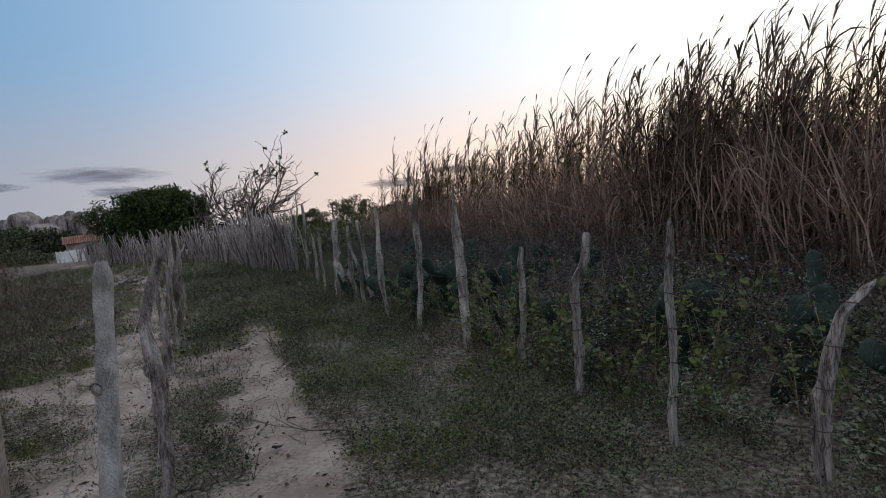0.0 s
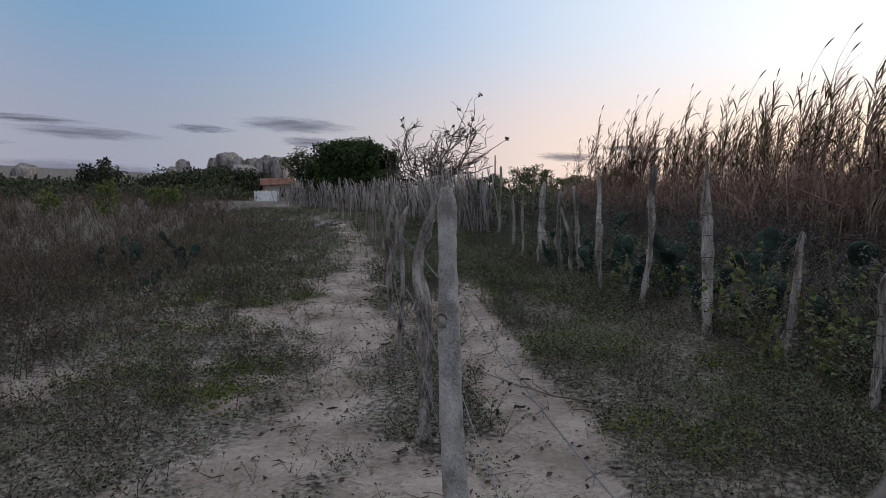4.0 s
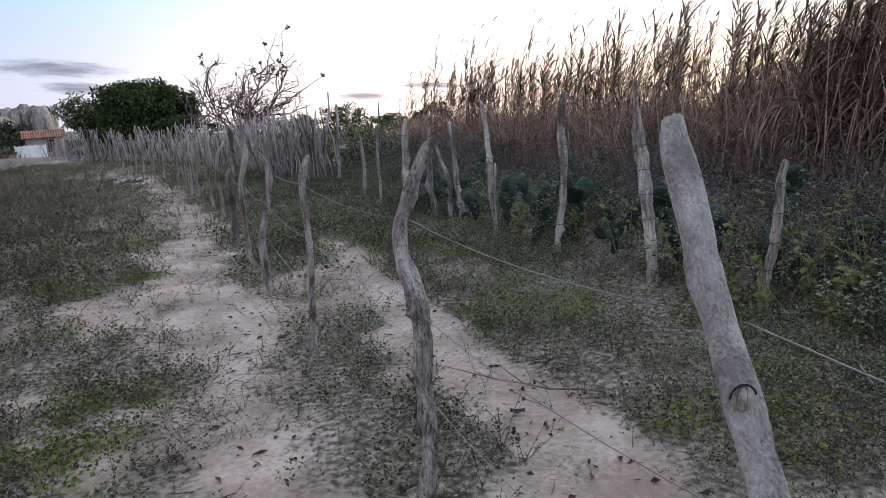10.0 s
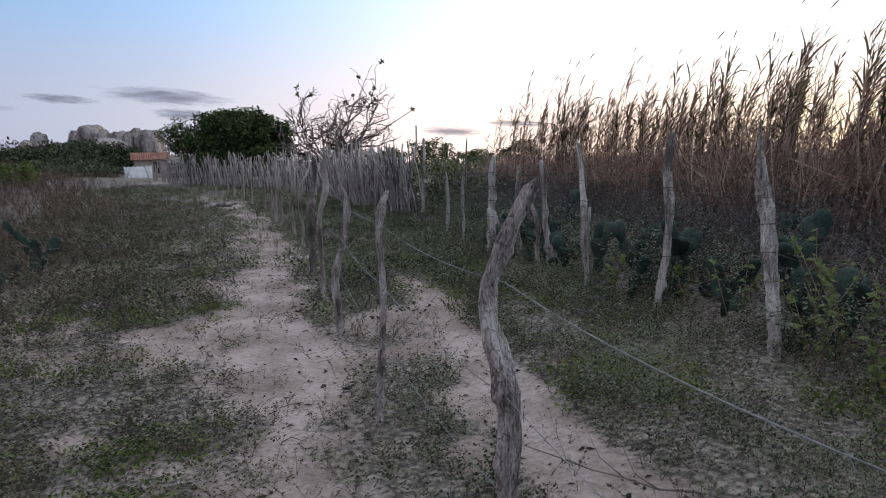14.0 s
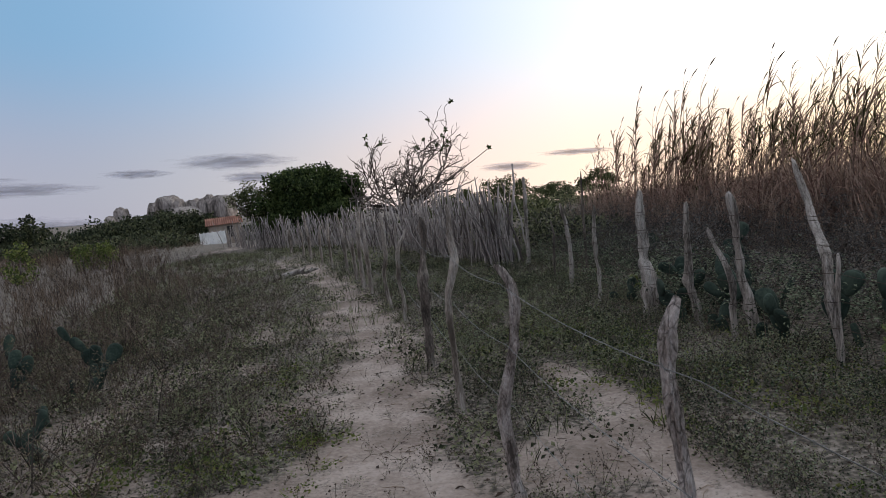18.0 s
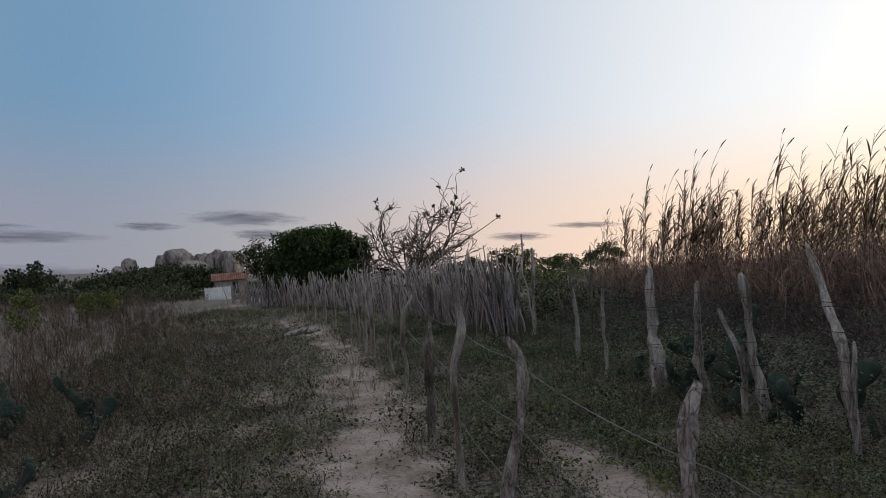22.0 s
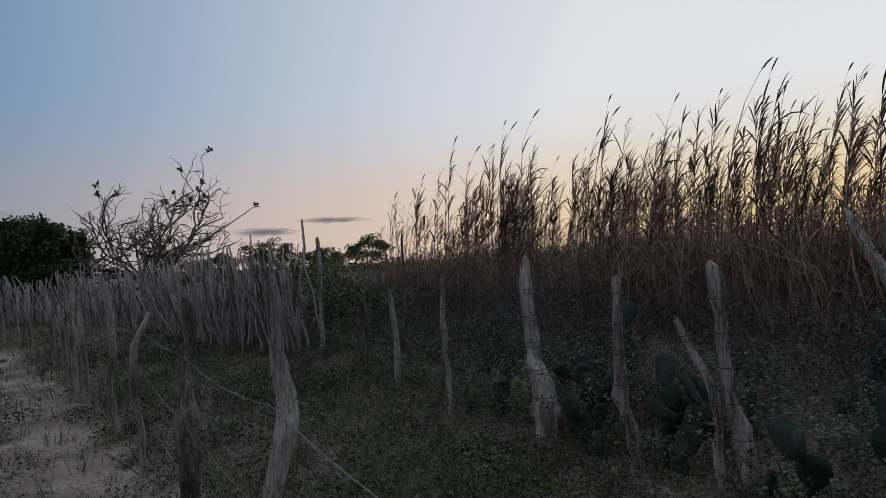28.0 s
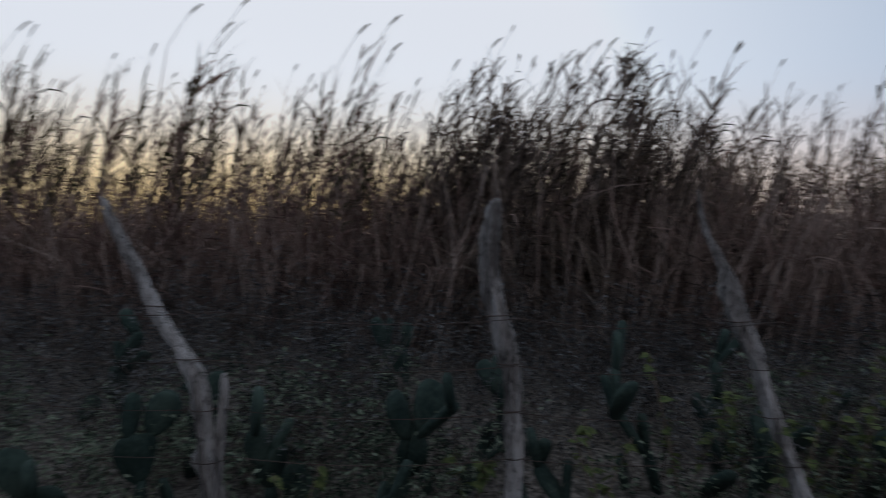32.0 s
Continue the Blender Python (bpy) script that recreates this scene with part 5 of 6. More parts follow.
for k, (x, y, h) in enumerate([(0.35, 6.2, 0.85), (0.45, 5.75, 0.7), (0.2, 5.7, 0.6), (0.75, 5.3, 0.75), (1.0, 4.9, 0.6), (0.6, 4.75, 0.55), (1.25, 4.3, 0.6), (0.95, 4.1, 0.5), (1.35, 3.6, 0.6), (0.15, 6.9, 0.55), (-0.1, 7.4, 0.5), (0.65, 6.6, 0.8), (1.7, 3.2, 0.55), (0.55, 6.0, 0.95), (0.9, 5.5, 0.9), (1.15, 5.1, 0.8), (1.45, 4.7, 0.85), (1.1, 4.5, 0.7), (1.5, 4.0, 0.7), (0.35, 5.35, 0.5), (1.9, 3.7, 0.7), (-0.55, 8.0, 0.45), (-1.6, 10.8, 0.5), (0.8, 5.9, 0.8), (1.3, 5.4, 0.9), (1.7, 5.0, 0.8), (1.6, 4.3, 0.75), (1.9, 4.4, 0.85), (2.1, 3.6, 0.7), (1.2, 3.9, 0.55), (0.75, 5.0, 0.6), (1.5, 5.7, 0.85), (2.2, 4.8, 0.9), (1.85, 2.9, 0.6), (0.5, 5.1, 0.45), (0.95, 6.3, 0.7), (2.4, 4.1, 0.8)]):
    leafy_plant(x, y, h, 1300 + k)


# ---- prickly pear ----
def pad(s, base, way, length, width, flat):
    """A flattened oval pad."""
    way = np.asarray(way, float)
    way /= np.linalg.norm(way)
    flat = np.asarray(flat, float)
    flat = flat - way * (flat @ way)
    flat /= np.linalg.norm(flat)
    side = np.cross(way, flat)
    th = np.linspace(0, np.pi, 9)
    V, rows = [], 12
    for t in th:
        u = 0.5 - 0.5 * math.cos(t)
        w = math.sin(t) ** 0.75 * (0.72 + 0.35 * u) * width / 2 if 0 < t < np.pi else 0.002
        for j in range(rows):
            a = j * 2 * np.pi / rows
            V.append(base + way * length * u + side * w * math.cos(a) + flat * min(w, 0.016 + w * 0.12) * math.sin(a))
    F = []
    for i in range(8):
        for j in range(rows):
            p, q = i * rows + j, i * rows + (j + 1) % rows
            F += [(p, q, q + rows), (p, q + rows, p + rows)]
    s.add(V, F)
    return base + way * length


def prickly_pear(x, y, seed, big=1.0, count=7):
    g = np.random.default_rng(seed)
    thing = tagged(new("prickly_pear"), "dark green prickly pear with flat oval pads among the weeds", "cactus", "prickly pears")
    thing.location = (x, y, gz(x, y) - 0.02)
    tips = [(np.array([0.0, 0, 0]), 0)]
    for k in range(count):
        base, level = tips.pop(0) if k < 2 or g.random() < 0.7 else tips[g.integers(0, len(tips))]
        way = np.array([g.normal(0, 0.55), g.normal(0, 0.4), 1.0])
        fl = np.array([g.normal(0, 0.6), -1 + g.normal(0, 0.4), g.normal(0, 0.2)])
        s = Shape()
        L = big * g.uniform(0.17, 0.25)
        end = pad(s, base - np.array([0, 0, 0.01]), way, L, L * g.uniform(0.62, 0.8), fl)
        s.object("pad", [CACTUS], thing, True)
        tips += [(end + np.array([g.normal(0, 0.02), 0, -0.01]), level + 1)] * 2
        if k == 0:
            tips.append((np.array([g.normal(0, 0.1), g.normal(0, 0.1), 0]), 0))


for k, (x, y, b, n) in enumerate([(-1.35, 10.6, 1.0, 9), (-1.0, 9.9, 1.0, 8), (-0.85, 9.0, 1.0, 6), (-0.25, 8.3, 1.0, 7), (0.3, 7.6, 1.0, 6), (-1.75, 11.3, 0.9, 4), (0.55, 6.3, 1.1, 8), (0.9, 5.8, 1.0, 6), (1.6, 4.6, 1.3, 9), (2.0, 3.9, 1.2, 9), (2.3, 3.3, 1.2, 7), (-0.5, 11.5, 1.1, 8), (0.4, 9.8, 1.1, 8), (1.2, 8.3, 1.1, 8), (-1.2, 13.2, 1.1, 7), (-1.45, 10.05, 1.0, 7), (-1.15, 9.6, 0.9, 6), (-0.6, 8.75, 1.0, 7), (-0.05, 7.75, 1.1, 8), (0.15, 7.1, 1.0, 6), (-0.45, 7.75, 0.9, 5), (0.75, 6.7, 1.2, 9), (1.3, 5.6, 1.1, 7), (-0.1, 8.9, 1.1, 8), (-0.7, 9.9, 1.1, 8), (0.9, 7.4, 1.1, 8), (1.15, 6.4, 1.2, 8),
                                  (-7.9, 9.4, 1.0, 7), (-7.4, 9.7, 1.0, 7), (-8.3, 9.0, 1.0, 6), (-7.1, 9.2, 0.9, 5), (-6.3, 7.6, 0.7, 5), (-8.8, 10.4, 1.0, 6), (-6.8, 8.3, 0.7, 4)]):
    prickly_pear(x, y, 800 + k, b * 0.95, n)


# ---- trees ----
def leaf_cloud(s, centre, radii, n, leaf, slot=0, clumps=40, seed=0, hole=0.0):
    """Many small leaves in uneven clumps round the shell of a crown."""
    global rng
    keep, rng = rng, np.random.default_rng(seed)
    d = rng.normal(0, 1, (clumps, 3))
    d /= np.linalg.norm(d, axis=1)[:, None]
    c = np.asarray(centre) + d * np.asarray(radii) * rng.uniform(0.45, 0.95, (clumps, 1))
    size = rng.uniform(0.16, 0.34, clumps)[:, None] * np.asarray(radii)
    k = rng.integers(0, clumps, n)
    p = c[k] + np.clip(rng.normal(0, 1, (n, 3)), -1.5, 1.5) * size[k] * 0.62
    way = rng.normal(0, 1, (n, 3)) + np.array([0, 0, 0.2])
    way /= np.linalg.norm(way, axis=1)[:, None]
    side = np.cross(way, rng.normal(0, 1, (n, 3)))
    side /= np.linalg.norm(side, axis=1)[:, None]
    L = (leaf * rng.uniform(0.6, 1.4, n))[:, None]
    V = np.stack([p, p + way * L * 0.5 + side * L * 0.32, p + way * L, p + way * L * 0.5 - side * L * 0.32], 1).reshape(-1, 3)
    b = np.arange(n)[:, None] * 4
    F = np.concatenate([b + np.array([[0, 1, 2]]), b + np.array([[0, 2, 3]])])
    s.add(V, F, slot)
    rng = keep


def limb(s, p, way, length, r, depth, seed_rng, out, spread_=0.6, up=0.15, thin=0.58):
    """Grows a limb and its branches; collects the tips."""
    k = 5
    pts, q, w = [np.array(p, float)], np.array(p, float), np.array(way, float)
    for i in range(k):
        w = w + seed_rng.normal(0, 0.16, 3) + np.array([0, 0, up * 0.3])
        w /= np.linalg.norm(w)
        q = q + w * length / k
        pts.append(q)
    s.tube(pts, np.linspace(r, r * 0.6, k + 1), 6 if r > 0.03 else 4, 0, 0.15)
    if depth == 0:
        out.append((pts[-1], w))
        return
    for b in range(seed_rng.integers(2, 4)):
        u = pts[seed_rng.integers(2, k + 1)]
        d = w + seed_rng.normal(0, spread_, 3)
        d /= np.linalg.norm(d)
        limb(s, u, d, length * seed_rng.uniform(0.6, 0.85), r * thin, depth - 1, seed_rng, out, spread_, up, thin)


def leafy_tree(x, y, parts, trunk_h, label, seed, mat, leaf, n):
    thing = tagged(new("tree"), label, "tree")
    z = gz(x, y)
    thing.location = (x, y, z)
    g = np.random.default_rng(seed)
    s, tips = Shape(), []
    s.tube([(0, 0, -0.2), (0.05, 0, trunk_h * 0.5), (0, 0.05, trunk_h)], [0.2, 0.16, 0.13], 9, 0, 0.15)
    for k in range(6):
        limb(s, (0, 0, trunk_h * g.uniform(0.7, 1)), (g.normal(0, 0.8), g.normal(0, 0.8), 0.7), 1.1, 0.07, 1, g, tips)
    s.object("trunk", [BARK_DARK], thing, True)
    s = Shape()
    for k, (cx, cy, cz, rx, ry, rz, share) in enumerate(parts):
        leaf_cloud(s, (cx, cy, cz), (rx, ry, rz), int(n * share), leaf, 0, int(26 + 40 * share), seed + k)
    s.object("crown", [mat], thing)


leafy_tree(-12.4, 30.9, [(-0.2, 0, 2.2, 1.75, 1.7, 1.15, 0.55), (1.2, -0.2, 1.8, 1.25, 1.3, 1.1, 0.3), (-1.4, 0, 1.2, 1.4, 1.3, 0.9, 0.3), (0.4, -0.9, 1.0, 1.8, 1.0, 0.8, 0.2)], 1.1, "dense dark green round-crowned tree behind the palisade", 31, TREE_LEAF, 0.11, 34000)
leafy_tree(-15.4, 31.5, [(0, 0, 2.05, 1.15, 1.1, 0.7, 0.5), (0.7, 0, 1.3, 1.2, 1.1, 0.8, 0.3)], 1.2, "smaller thin-leaved grey-green tree", 37, BUSH_LEAF, 0.085, 9000)


def bezier(p0, p1, p2, k=8):
    u = np.linspace(0, 1, k)[:, None]
    return (1 - u) ** 2 * np.asarray(p0, float) + 2 * u * (1 - u) * np.asarray(p1, float) + u * u * np.asarray(p2, float)


def tuft_of_leaves(g, centre, leaf=0.11, n=22):
    """Drooping leaves that spring from one bud."""
    V, F = [np.asarray(centre, float)], []
    for k in range(n):
        w = g.normal(0, 1, 3) + np.array([0, 0, -0.15])
        w /= np.linalg.norm(w)
        side = np.cross(w, g.normal(0, 1, 3))
        side /= np.linalg.norm(side)
        L = leaf * g.uniform(0.7, 1.3)
        i = len(V)
        V += [centre + w * L * 0.55 + side * L * 0.24, centre + w * L, centre + w * L * 0.55 - side * L * 0.24]
        F += [(0, i, i + 1), (0, i + 1, i + 2)]
    s = Shape()
    s.add(V, F)
    return s


def bare_tree(x, y):
    thing = tagged(new("bare_tree"), "spreading leafless tree with few leaf tufts at the tips", "tree")
    thing.location = (x, y, gz(x, y))
    g = np.random.default_rng(44)
    s, tips = Shape(), []
    s.tube([(0, 0, -0.2), (0.08, 0, 0.4), (0.0, 0.05, 0.9)], [0.14, 0.11, 0.1], 8, 0, 0.2)

    def grow(p, way, length, r, depth):
        """A limb that runs out flat, then curls upward and forks."""
        n, pts, q, w = 8, [np.array(p, float)], np.array(p, float), np.array(way, float)
        for i in range(n):
            w = w + g.normal(0, 0.2, 3) + np.array([0.02, 0, 0.01 + 0.05 * i / n])
            w /= np.linalg.norm(w)
            q = q + w * length / n
            pts.append(q)
        s.tube(pts, np.maximum(np.linspace(r, r * 0.6, n + 1), 0.006), 4, 0, 0.15)
        if depth == 0:
            tips.append(pts[-1])
            return
        for b in range(4 if depth > 1 else 3):
            u = pts[g.integers(2, n)] if b else pts[n]
            d = w + g.normal(0, 0.62, 3) + np.array([0, 0, 0.04])
            grow(u, d / np.linalg.norm(d), length * g.uniform(0.45, 0.72), r * 0.62, depth - 1)

    for a, up, length in ((180, 0.7, 1.35), (168, 1.05, 1.3), (205, 0.5, 1.1), (150, 0.85, 1.2), (95, 1.5, 1.3), (50, 1.7, 1.5), (12, 1.0, 1.7), (0, 0.65, 1.6), (-22, 0.5, 1.45), (25, 1.35, 1.75), (-90, 0.9, 1.1), (-35, 1.2, 1.5), (175, 0.35, 1.2), (190, 1.3, 1.2), (130, 1.1, 1.2), (5, 0.3, 1.3), (70, 1.0, 1.3)):
        a = radians(a + g.normal(0, 8))
        grow((0.05 * math.cos(a), 0.05 * math.sin(a), g.uniform(0.7, 0.9)), (math.cos(a), math.sin(a) * 0.8, up * 0.98), length * 1.2, 0.042, 3)
    long_way = bezier((0.3, -0.1, 1.1), (1.9, -0.7, 1.75), (3.35, -1.0, 2.62), 10)
    s.tube(long_way, np.linspace(0.034, 0.011, 10), 5, 0, 0.1)
    s.object("trunk", [TWIG], thing, True, "grey bare trunk and limbs")
    high = sorted(tips, key=lambda t: -t[2] - 0.35 * np.hypot(t[0], t[1]))[:90]
    for p in high[::6] + [long_way[-1]]:
        tuft_of_leaves(g, p, 0.12 if p is not long_way[-1] else 0.17, 14).object("leaf_tuft", [TREE_LEAF], thing)


bare_tree(-7.8, 27.0)


def bush(x, y, w, h, seed, mat, label, n=2600, leaf=0.14, sink=0.0):
    thing = tagged(new("bush"), label, "bush")
    thing.location = (x, y, gz(x, y) - sink)
    g = np.random.default_rng(seed)
    s, tips = Shape(), []
    s.tube([(0, 0, -0.1), (g.normal(0, 0.04), g.normal(0, 0.04), h * 0.3), (g.normal(0, 0.1), g.normal(0, 0.1), h * 0.6)], [0.035 * h, 0.025 * h, 0.012 * h], 6, 0, 0.2)
    s.object("stem", [BARK_DARK], thing, True)
    s = Shape()
    leaf_cloud(s, (0, 0, h * 0.52), (w * 0.5, w * 0.45, h * 0.5), n, leaf, 0, 36, seed)
    s.object("crown", [mat], thing)


SCRUB = "rounded grey-green bush behind the fences"
for k, (x, y, w, h) in enumerate([(-4.9, 39.5, 2.7, 1.6), (-0.3, 39.5, 2.2, 1.25), (-7.3, 38, 2.3, 1.1), (-2.6, 39, 2.4, 0.9), (-1.0, 75, 5, 2.7), (3.5, 70, 5, 2.5), (6.0, 72, 6, 2.7), (-8.3, 33.5, 2.6, 1.7), (-2.2, 19.5, 1.8, 0.65), (-3.4, 18.2, 1.5, 0.65), (-1.9, 16.4, 1.3, 0.6), (-2.6, 16.8, 1.3, 0.6), (-4.5, 22, 2, 0.8), (-3.0, 24, 2.2, 0.8), (-2.0, 28, 2.6, 0.85)]):
    bush(x, y, w, h, 900 + k, BUSH_LEAF if k < 8 else WEED_OLIVE, SCRUB, 4200 if k < 8 else 1800, 0.09 if k < 7 else 0.06)
def far_scrub():
    kinds = []
    for k in range(6):
        s = Shape()
        leaf_cloud(s, (0, 0, 0.45), (0.8, 0.8, 0.5), 90, 0.21, 0, 12, 1200 + k)
        kinds.append(s.arrays())
    x, y = sample(5200, -14, 34, 20, 95, lambda x, y: np.where((x > fence_b_x(np.minimum(y, 22)) + 1.5 - 0.35 * np.clip(y - 22, 0, 60)) & (y > 21), 0.32, 0))
    stuff("far_scrub", scatter(kinds, x, y, rng.uniform(0.35, 0.7, len(x)), 0.1), [BUSH_LEAF], "low grey-green scrub spreading behind the palisade", "shrub")


far_scrub()


def distant_scrub():
    kinds = []
    for k in range(6):
        s = Shape()
        leaf_cloud(s, (0, 0, 0.5), (1.0, 1.0, 0.55), 80, 0.24, 0, 12, 1240 + k)
        kinds.append(s.arrays())
    a, d = rng.uniform(radians(-75), radians(-30.5), 1500), rng.uniform(46, 125, 1500)
    x, y = -2 + d * np.sin(a), 3 + d * np.cos(a)
    stuff("distant_scrub", scatter(kinds, x, y, rng.uniform(0.7, 1.25, len(x)) * np.clip(d / 60, 0.8, 1.9), 0.1), [FAR_LEAF], "dark green scrub closing off the far side of the field", "shrub")


distant_scrub()
FAR = "low dark green tree in the distance"
for k, (a, d, w, h) in enumerate([(-32.6, 75, 5, 3.7), (-34.6, 72, 6, 4.0), (-36.6, 70, 6, 3.7), (-39, 78, 7, 3.6), (-41.5, 60, 4, 4.1), (-44, 80, 9, 3.8), (-47.5, 70, 8, 3.5), (-51, 64, 7, 3.6), (-54, 75, 9, 3.9), (-58, 66, 9, 3.6), (-63, 70, 9, 3.8), (-69, 72, 10, 3.8), (-24, 95, 10, 3.9), (-19, 100, 12, 3.7), (-14, 105, 12, 3.8), (-8, 100, 14, 3.6), (-2, 95, 14, 3.6), (3, 70, 7, 2.9), (8, 66, 8, 2.8), (13, 72, 9, 3.0), (19, 70, 9, 2.8), (26, 72, 10, 2.9), (34, 75, 11, 3.0), (44, 75, 12, 3.0), (56, 75, 14, 3.0)]):
    bush(-2 + d * math.sin(radians(a)), 3 + d * math.cos(radians(a)), w, h * (0.75 if a > -25 else 1), 950 + k, FAR_LEAF, FAR, 2600, 0.27, 0.3)
for k, (a, e, w) in enumerate([(-36.4, 0.35, 12), (-34.9, 0.45, 12), (-33.4, 0.7, 12), (-32.2, 0.9, 12), (-31.0, 0.75, 11), (-29.8, 0.45, 10), (-28.9, 0.1, 8)]):
    bush(-2.5 + 150 * math.sin(radians(a)), 3.5 + 150 * math.cos(radians(a)), w, 4.2 + 150 * math.tan(radians(e)), 970 + k, FAR_LEAF, "dark green wooded mound before the rocks", 3600, 0.5)
for k, (a, d, h) in enumerate([(-41.8, 26, 1.5), (-37.8, 30, 1.25), (-36.1, 30, 1.2), (-46, 28, 1.2), (-60, 20, 1.1)]):
    bush(-2.5 + d * math.sin(radians(a)), 3.5 + d * math.cos(radians(a)), 1.0, h, 980 + k, WEED_BRIGHT, "yellow-green leafy shrub standing in the dry grass", 900, 0.09)


# ---- granite outcrop ----
def boulder(dist, a, elev0, elev1, wide, seed, mat=None, slab=0.6):
    """A rounded granite block seen at that bearing between two elevations (degrees)."""
    x, y = -2.5 + dist * math.sin(radians(a)), 3.5 + dist * math.cos(radians(a))
    z0, z1 = 1.57 + dist * math.tan(radians(elev0)), 1.57 + dist * math.tan(radians(elev1))
    w = dist * math.tan(radians(wide))
    bm = bmesh.new()
    bmesh.ops.create_icosphere(bm, subdivisions=4, radius=1)
    for v in bm.verts:
        c = v.co
        c.x, c.y, c.z = [math.copysign(abs(q) ** slab, q) for q in c]
        c *= 1 + 0.16 * noise.noise(c * 1.3 + Vector((seed, 0, 0))) + 0.05 * noise.noise(c * 4 + Vector((0, seed, 0)))
        c.x *= w / 2
        c.y *= w / 2
        c.z *= (z1 - z0) / 2
    me = bpy.data.meshes.new("boulder")
    bm.to_mesh(me)
    bm.free()
    me.materials.append(mat or ROCK)
    me.polygons.foreach_set("use_smooth", np.full(len(me.polygons), True))
    ob = tagged(new("boulder", me), "huge rounded grey granite boulder on the far outcrop", "rock", "granite boulders")
    ob.location = (x, y, (z0 + z1) / 2)
    return ob


for k, (a, e0, e1, w, m) in enumerate([(-27.2, -1.3, 1.52, 1.5, ROCK), (-26.75, -1.2, 1.0, 0.85, ROCK_RED), (-28.15, -1.2, 1.64, 0.72, ROCK), (-28.75, -1.2, 1.4, 0.62, ROCK), (-29.3, -1.2, 1.5, 0.9, ROCK), (-29.95, -1.2, 1.3, 0.8, ROCK), (-30.5, -1.0, 1.55, 0.8, ROCK), (-31.25, -0.4, 1.98, 1.35, ROCK), (-32.1, -1.0, 1.5, 1.1, ROCK), (-30.3, -1.2, 0.9, 2.2, ROCK), (-28.3, -1.2, 0.5, 3.0, ROCK), (-34.6, -0.9, 1.55, 0.8, ROCK), (-35.4, -0.9, 0.95, 0.7, ROCK), (-45.4, -0.9, 1.35, 1.3, ROCK)]):
    boulder(300 + 9 * (k % 3), a, e0, e1, w * 1.32, k * 3.7, m, 0.62)


# ---- house ----
def box(x0, x1, y0, y1, z0, z1):
    bm = bmesh.new()
    bmesh.ops.create_cube(bm, size=1)
    for v in bm.verts:
        v.co = ((x0 + x1) / 2 + v.co.x * (x1 - x0), (y0 + y1) / 2 + v.co.y * (y1 - y0), (z0 + z1) / 2 + v.co.z * (z1 - z0))
    bmesh.ops.bevel(bm, geom=bm.edges[:], offset=min(x1 - x0, y1 - y0, z1 - z0) * 0.08, segments=1, affect="EDGES")
    return bm


def part(name, bm, mat, parent, label=""):
    me = bpy.data.meshes.new(name)
    bm.to_mesh(me)
    bm.free()
    me.materials.append(mat)
    ob = new(name, me)
    ob.parent = parent
    return tagged(ob, label)


def house():
    d, a = 92, radians(-27.35)
    thing = tagged(new("house"), "small low house with red clay roof and white veranda wall", "house")
    thing.matrix_basis = pose(-2.5 + d * math.sin(a), 3.5 + d * math.cos(a), -1.2, 0, 0, 28) @ Matrix.Diagonal((0.8, 0.8, 0.8, 1))
    part("wall", box(-2.4, 2.6, 0, 4, -1.5, 2.0), PLASTER, thing)
    bm = box(-2.5, 2.7, -0.3, 0, 0, 0)
    bm.clear()
    for px, py, pz in [(-2.8, -0.6, 1.85), (3.0, -0.6, 1.85), (3.0, 4.5, 1.85), (-2.8, 4.5, 1.85), (-2.8, 2, 2.95), (3.0, 2, 2.95)]:
        bm.verts.new((px, py, pz))
    bm.verts.ensure_lookup_table()
    for f in ((0, 1, 5, 4), (2, 3, 4, 5), (0, 4, 3), (1, 2, 5), (3, 2, 1, 0)):
        bm.faces.new([bm.verts[i] for i in f])
    roof = part("roof", bm, ROOF_TILE, thing, "red clay tile roof")
    for k in range(18):
        s = Shape()
        x = -2.72 + k * 0.33
        s.tube([(x, -0.68, 1.86), (x, 1.98, 3.0)], 0.09, 6)
        s.object("tile", [ROOF_TILE], roof)
    # flat near-black panel: the shade inside a doorway put into its colour
    part("door", box(0.4, 1.3, -0.04, 0.0, -0.3, 1.5), DARK, thing)
    part("veranda_wall", box(-3.9, 0.1, -2.0, -1.85, -1.5, 0.85), WHITEWASH, thing, "whitewashed veranda wall")
    for k in range(7):
        part("pillar", box(-3.9 + k * 0.64, -3.75 + k * 0.64, -2.06, -1.8, -1.5, 1.0), WHITEWASH, thing)


house()


# ---- dead branch on the track, fallen bits of bark ----
def fallen(x, y, yaw, length, r, seed, label, mat=None):
    g = np.random.default_rng(seed)
    s = Shape()
    pts = [np.array([0, 0, r])]
    for k in range(6):
        pts.append(pts[-1] + np.array([length / 6, g.normal(0, length * 0.04), 0]) + np.array([0, 0, max(-0.02, g.normal(0.01, 0.02))]))
    s.tube(pts, np.linspace(r, r * 0.35, 7), 6, 0, 0.25)
    for k in (2, 3, 4):
        s.tube([pts[k], pts[k] + np.array([length * 0.12, g.choice((-1, 1)) * length * 0.12, length * g.uniform(0.02, 0.16)]), pts[k] + np.array([length * 0.2, g.choice((-1, 1)) * length * 0.16, length * g.uniform(0.02, 0.2)])], [r * 0.6, r * 0.4, r * 0.15], 4, 0, 0.2)
    ob = s.object("fallen_branch", [mat or TWIG], None, True)
    ob.matrix_basis = pose(x, y, gz(x, y) + 0.003, 0, 0, yaw)
    tagged(ob, label, "branch")


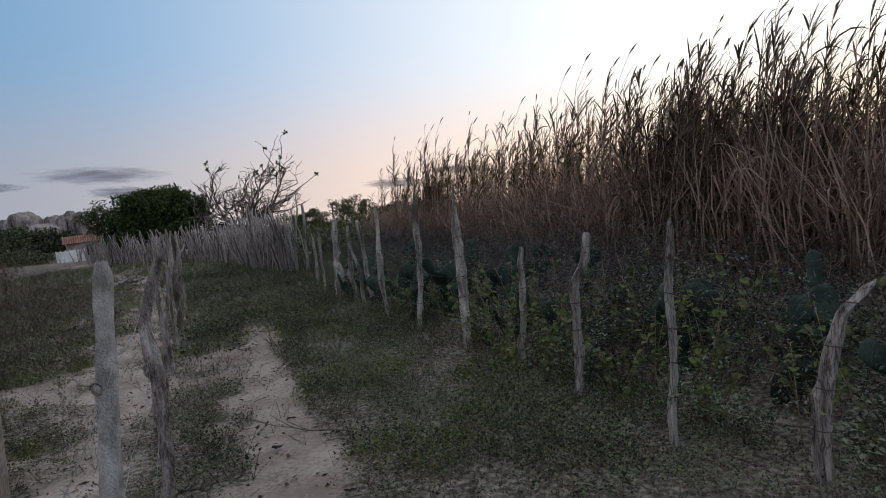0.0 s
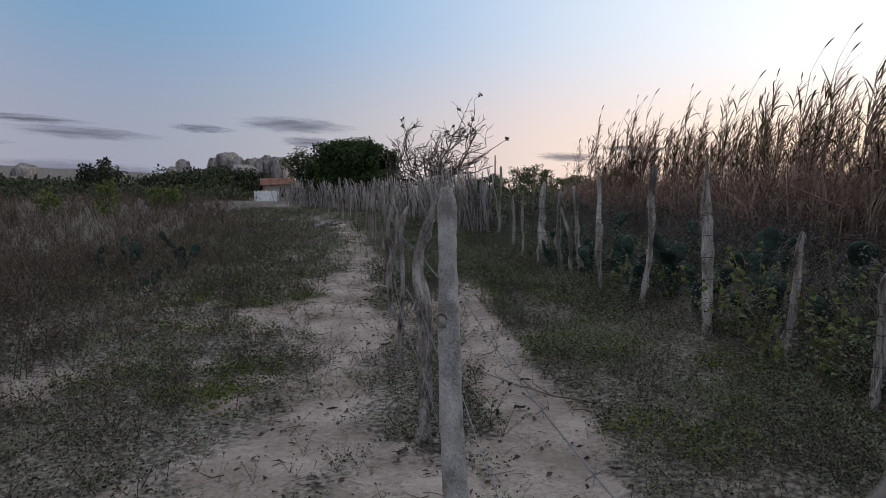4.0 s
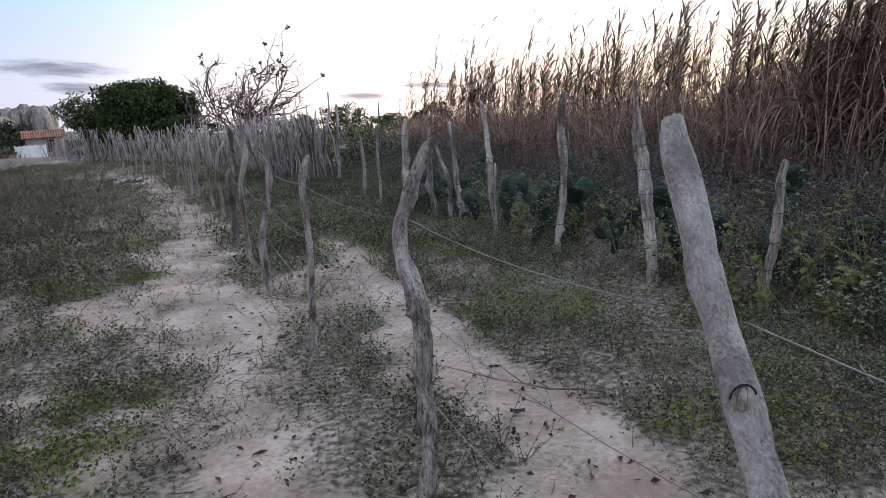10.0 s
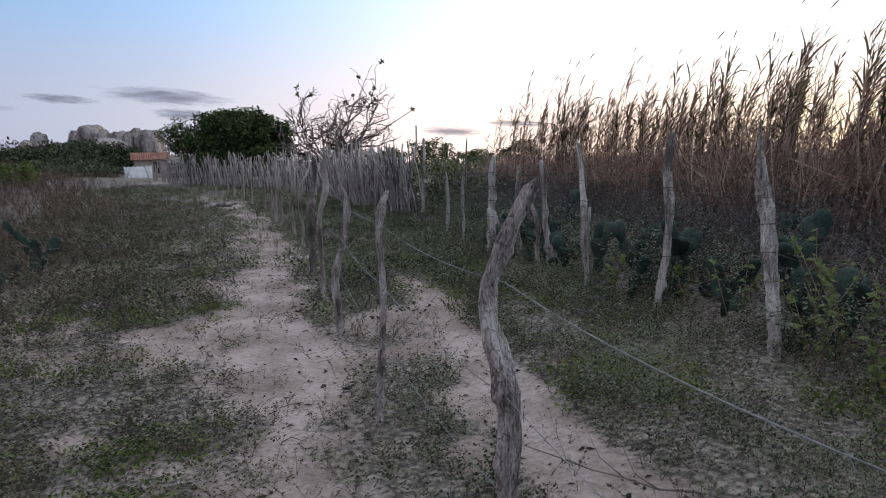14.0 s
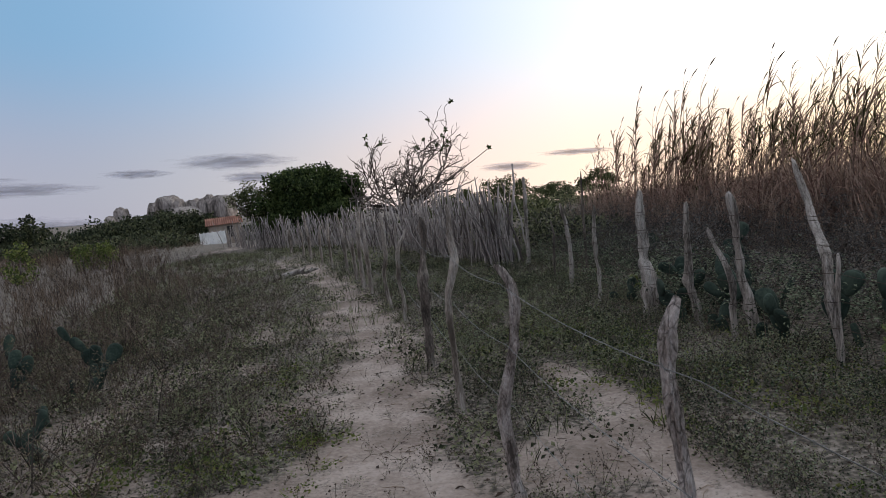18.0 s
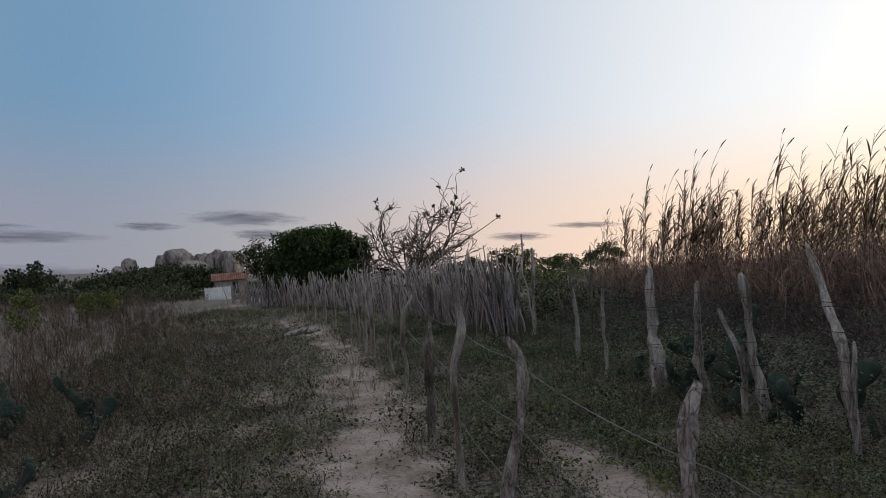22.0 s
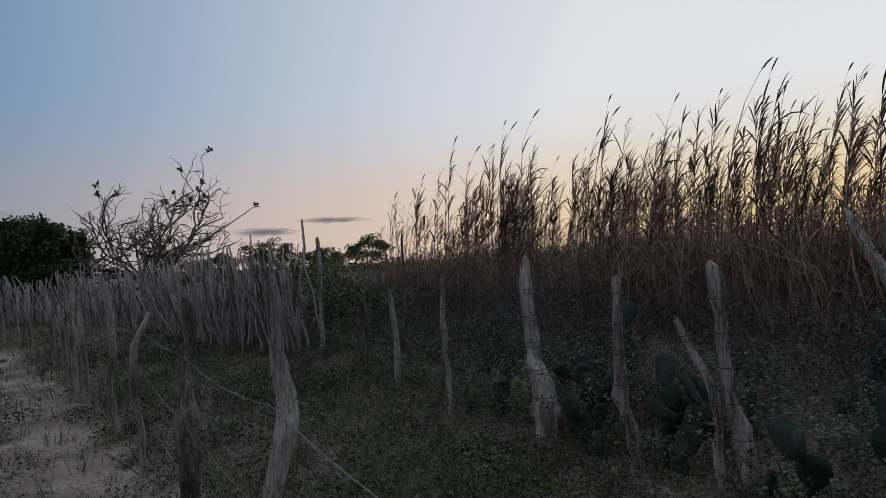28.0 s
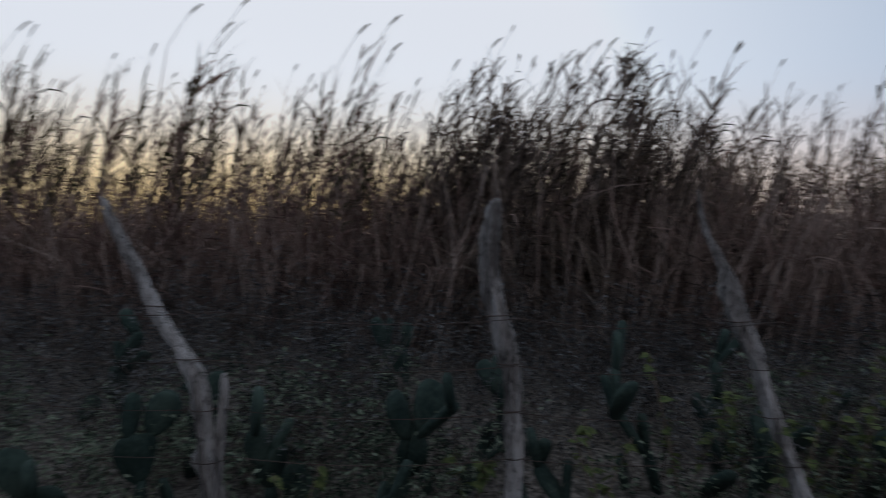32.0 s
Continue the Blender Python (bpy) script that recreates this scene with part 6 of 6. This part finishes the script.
fallen(-1.75, 3.62, 20, 0.35, 0.016, 3, "short dark branch at the foot of a stake")
fallen(-8.3, 16.9, 15, 0.75, 0.07, 12, "bleached forked branch fallen beside the track", BARK_SPLIT)
fallen(-0.75, 4.3, 170, 0.8, 0.006, 4, "thin dry twig across the footpath")
fallen(-0.4, 3.9, 20, 0.6, 0.005, 5, "thin dry twig across the footpath")


def bark_flake(x, y, yaw, size, seed):
    g = np.random.default_rng(seed)
    bm = bmesh.new()
    n = 7
    rows = []
    for k in range(n):
        u = k / (n - 1)
        w = size * 0.35 * (0.5 + g.random() * 0.6)
        rows.append([bm.verts.new((size * (u - 0.5), j * w, 0.012 + 0.35 * size * (u - 0.5) ** 2 + (0.02 if j == 0 else 0) * size * 8)) for j in (-1, 0, 1)])
    for p, q in zip(rows, rows[1:]):
        for j in (0, 1):
            bm.faces.new((p[j], p[j + 1], q[j + 1], q[j]))
    bmesh.ops.solidify(bm, geom=bm.faces[:], thickness=0.006)
    me = bpy.data.meshes.new("bark_flake")
    bm.to_mesh(me)
    bm.free()
    me.materials.append(BARK_DARK)
    ob = tagged(new("bark_flake", me), "curled flake of dark bark on the soil", "bark")
    ob.matrix_basis = pose(x, y, gz(x, y) + 0.002, 0, 0, yaw)


for k, (x, y, s) in enumerate([(-1.56, 3.48, 0.14), (-1.72, 3.4, 0.08), (-2.3, 4.95, 0.06), (-1.2, 4.2, 0.07), (-2.55, 5.6, 0.08), (-0.95, 4.75, 0.06)]):
    bark_flake(x, y, 57 * k, s, 40 + k)


# ---- lay everything on the slope ----
for ob in list(scene.collection.objects):
    if ob.parent is None and ob.type in ("MESH", "EMPTY") and ob.name != "ground" and ob.get("kind") != "stuff":
        x, y, z = ob.location
        if y > 40 and math.atan2(x + 2.5, y - 3.5) > radians(-25):
            ob.location.z = z + float(rise(x, y))
        else:
            ob.matrix_basis = SLOPE @ ob.matrix_basis


# ---- evening clouds, far off ----
def cloud_material():
    m = bpy.data.materials.new("cloud")
    m.use_nodes = True
    N, L = m.node_tree.nodes, m.node_tree.links
    N["Principled BSDF"].inputs["Base Color"].default_value = (0.38, 0.39, 0.48, 1)
    N["Principled BSDF"].inputs["Roughness"].default_value = 1
    N["Principled BSDF"].inputs["Specular IOR Level"].default_value = 0
    co = N.new("ShaderNodeTexCoord")
    ln = N.new("ShaderNodeVectorMath")
    ln.operation = "LENGTH"
    L.new(co.outputs["Object"], ln.inputs[0])
    no = N.new("ShaderNodeTexNoise")
    no.inputs["Scale"].default_value, no.inputs["Detail"].default_value = 3.0, 6
    L.new(co.outputs["Object"], no.inputs["Vector"])
    ad = N.new("ShaderNodeMath")
    ad.operation = "MULTIPLY_ADD"
    L.new(no.outputs["Fac"], ad.inputs[0])
    ad.inputs[1].default_value = 0.8
    L.new(ln.outputs["Value"], ad.inputs[2])
    mr = N.new("ShaderNodeMapRange")
    mr.interpolation_type = "SMOOTHSTEP"
    mr.inputs["From Min"].default_value, mr.inputs["From Max"].default_value = 0.6, 1.3
    mr.inputs["To Min"].default_value, mr.inputs["To Max"].default_value = 0.75, 0.0
    L.new(ad.outputs[0], mr.inputs["Value"])
    tr = N.new("ShaderNodeBsdfTransparent")
    ms = N.new("ShaderNodeMixShader")
    L.new(mr.outputs["Result"], ms.inputs["Fac"])
    L.new(tr.outputs[0], ms.inputs[1])
    L.new(N["Principled BSDF"].outputs[0], ms.inputs[2])
    L.new(ms.outputs[0], N["Material Output"].inputs["Surface"])
    return m


CLOUD = cloud_material()


def cloud(a, elev, wide, high, seed):
    d = 2400
    elev = elev + TILT * math.cos(radians(a)) - LEAN * math.sin(radians(a))
    bm = bmesh.new()
    bmesh.ops.create_grid(bm, x_segments=24, y_segments=8, size=1.0)
    for v in bm.verts:
        v.co.z = 0.25 * noise.noise(Vector((v.co.x * 3, v.co.y * 3, seed)))
    me = bpy.data.meshes.new("cloud")
    bm.to_mesh(me)
    bm.free()
    me.materials.append(CLOUD)
    ob = tagged(new("backdrop_cloud", me), "thin grey-violet evening cloud low over the horizon", "cloud", kind="structure")
    ob.matrix_basis = pose(-2.5 + d * math.sin(radians(a)), 3.5 + d * math.cos(radians(a)), 1.57 + d * math.tan(radians(elev)), 90, 0, -a) @ Matrix.Diagonal((d * math.tan(radians(wide / 2)), d * math.tan(radians(high / 2)), 40, 1))


for k, (a, e, w, h) in enumerate([(-26.2, 4.1, 12, 1.7), (-33.4, 3.9, 6.5, 0.9), (-41.5, 3.6, 13, 1.3), (-25.0, 2.7, 6, 1.2), (-45, 4.6, 10, 0.8), (-50, 3.2, 10, 0.8), (-42, 0.7, 18, 2.4), (-56, 1.2, 16, 2.6), (-3.5, 0.9, 7, 1.0), (2, 1.4, 8, 0.7)]):
    cloud(a, e, w, h, k * 5.1)
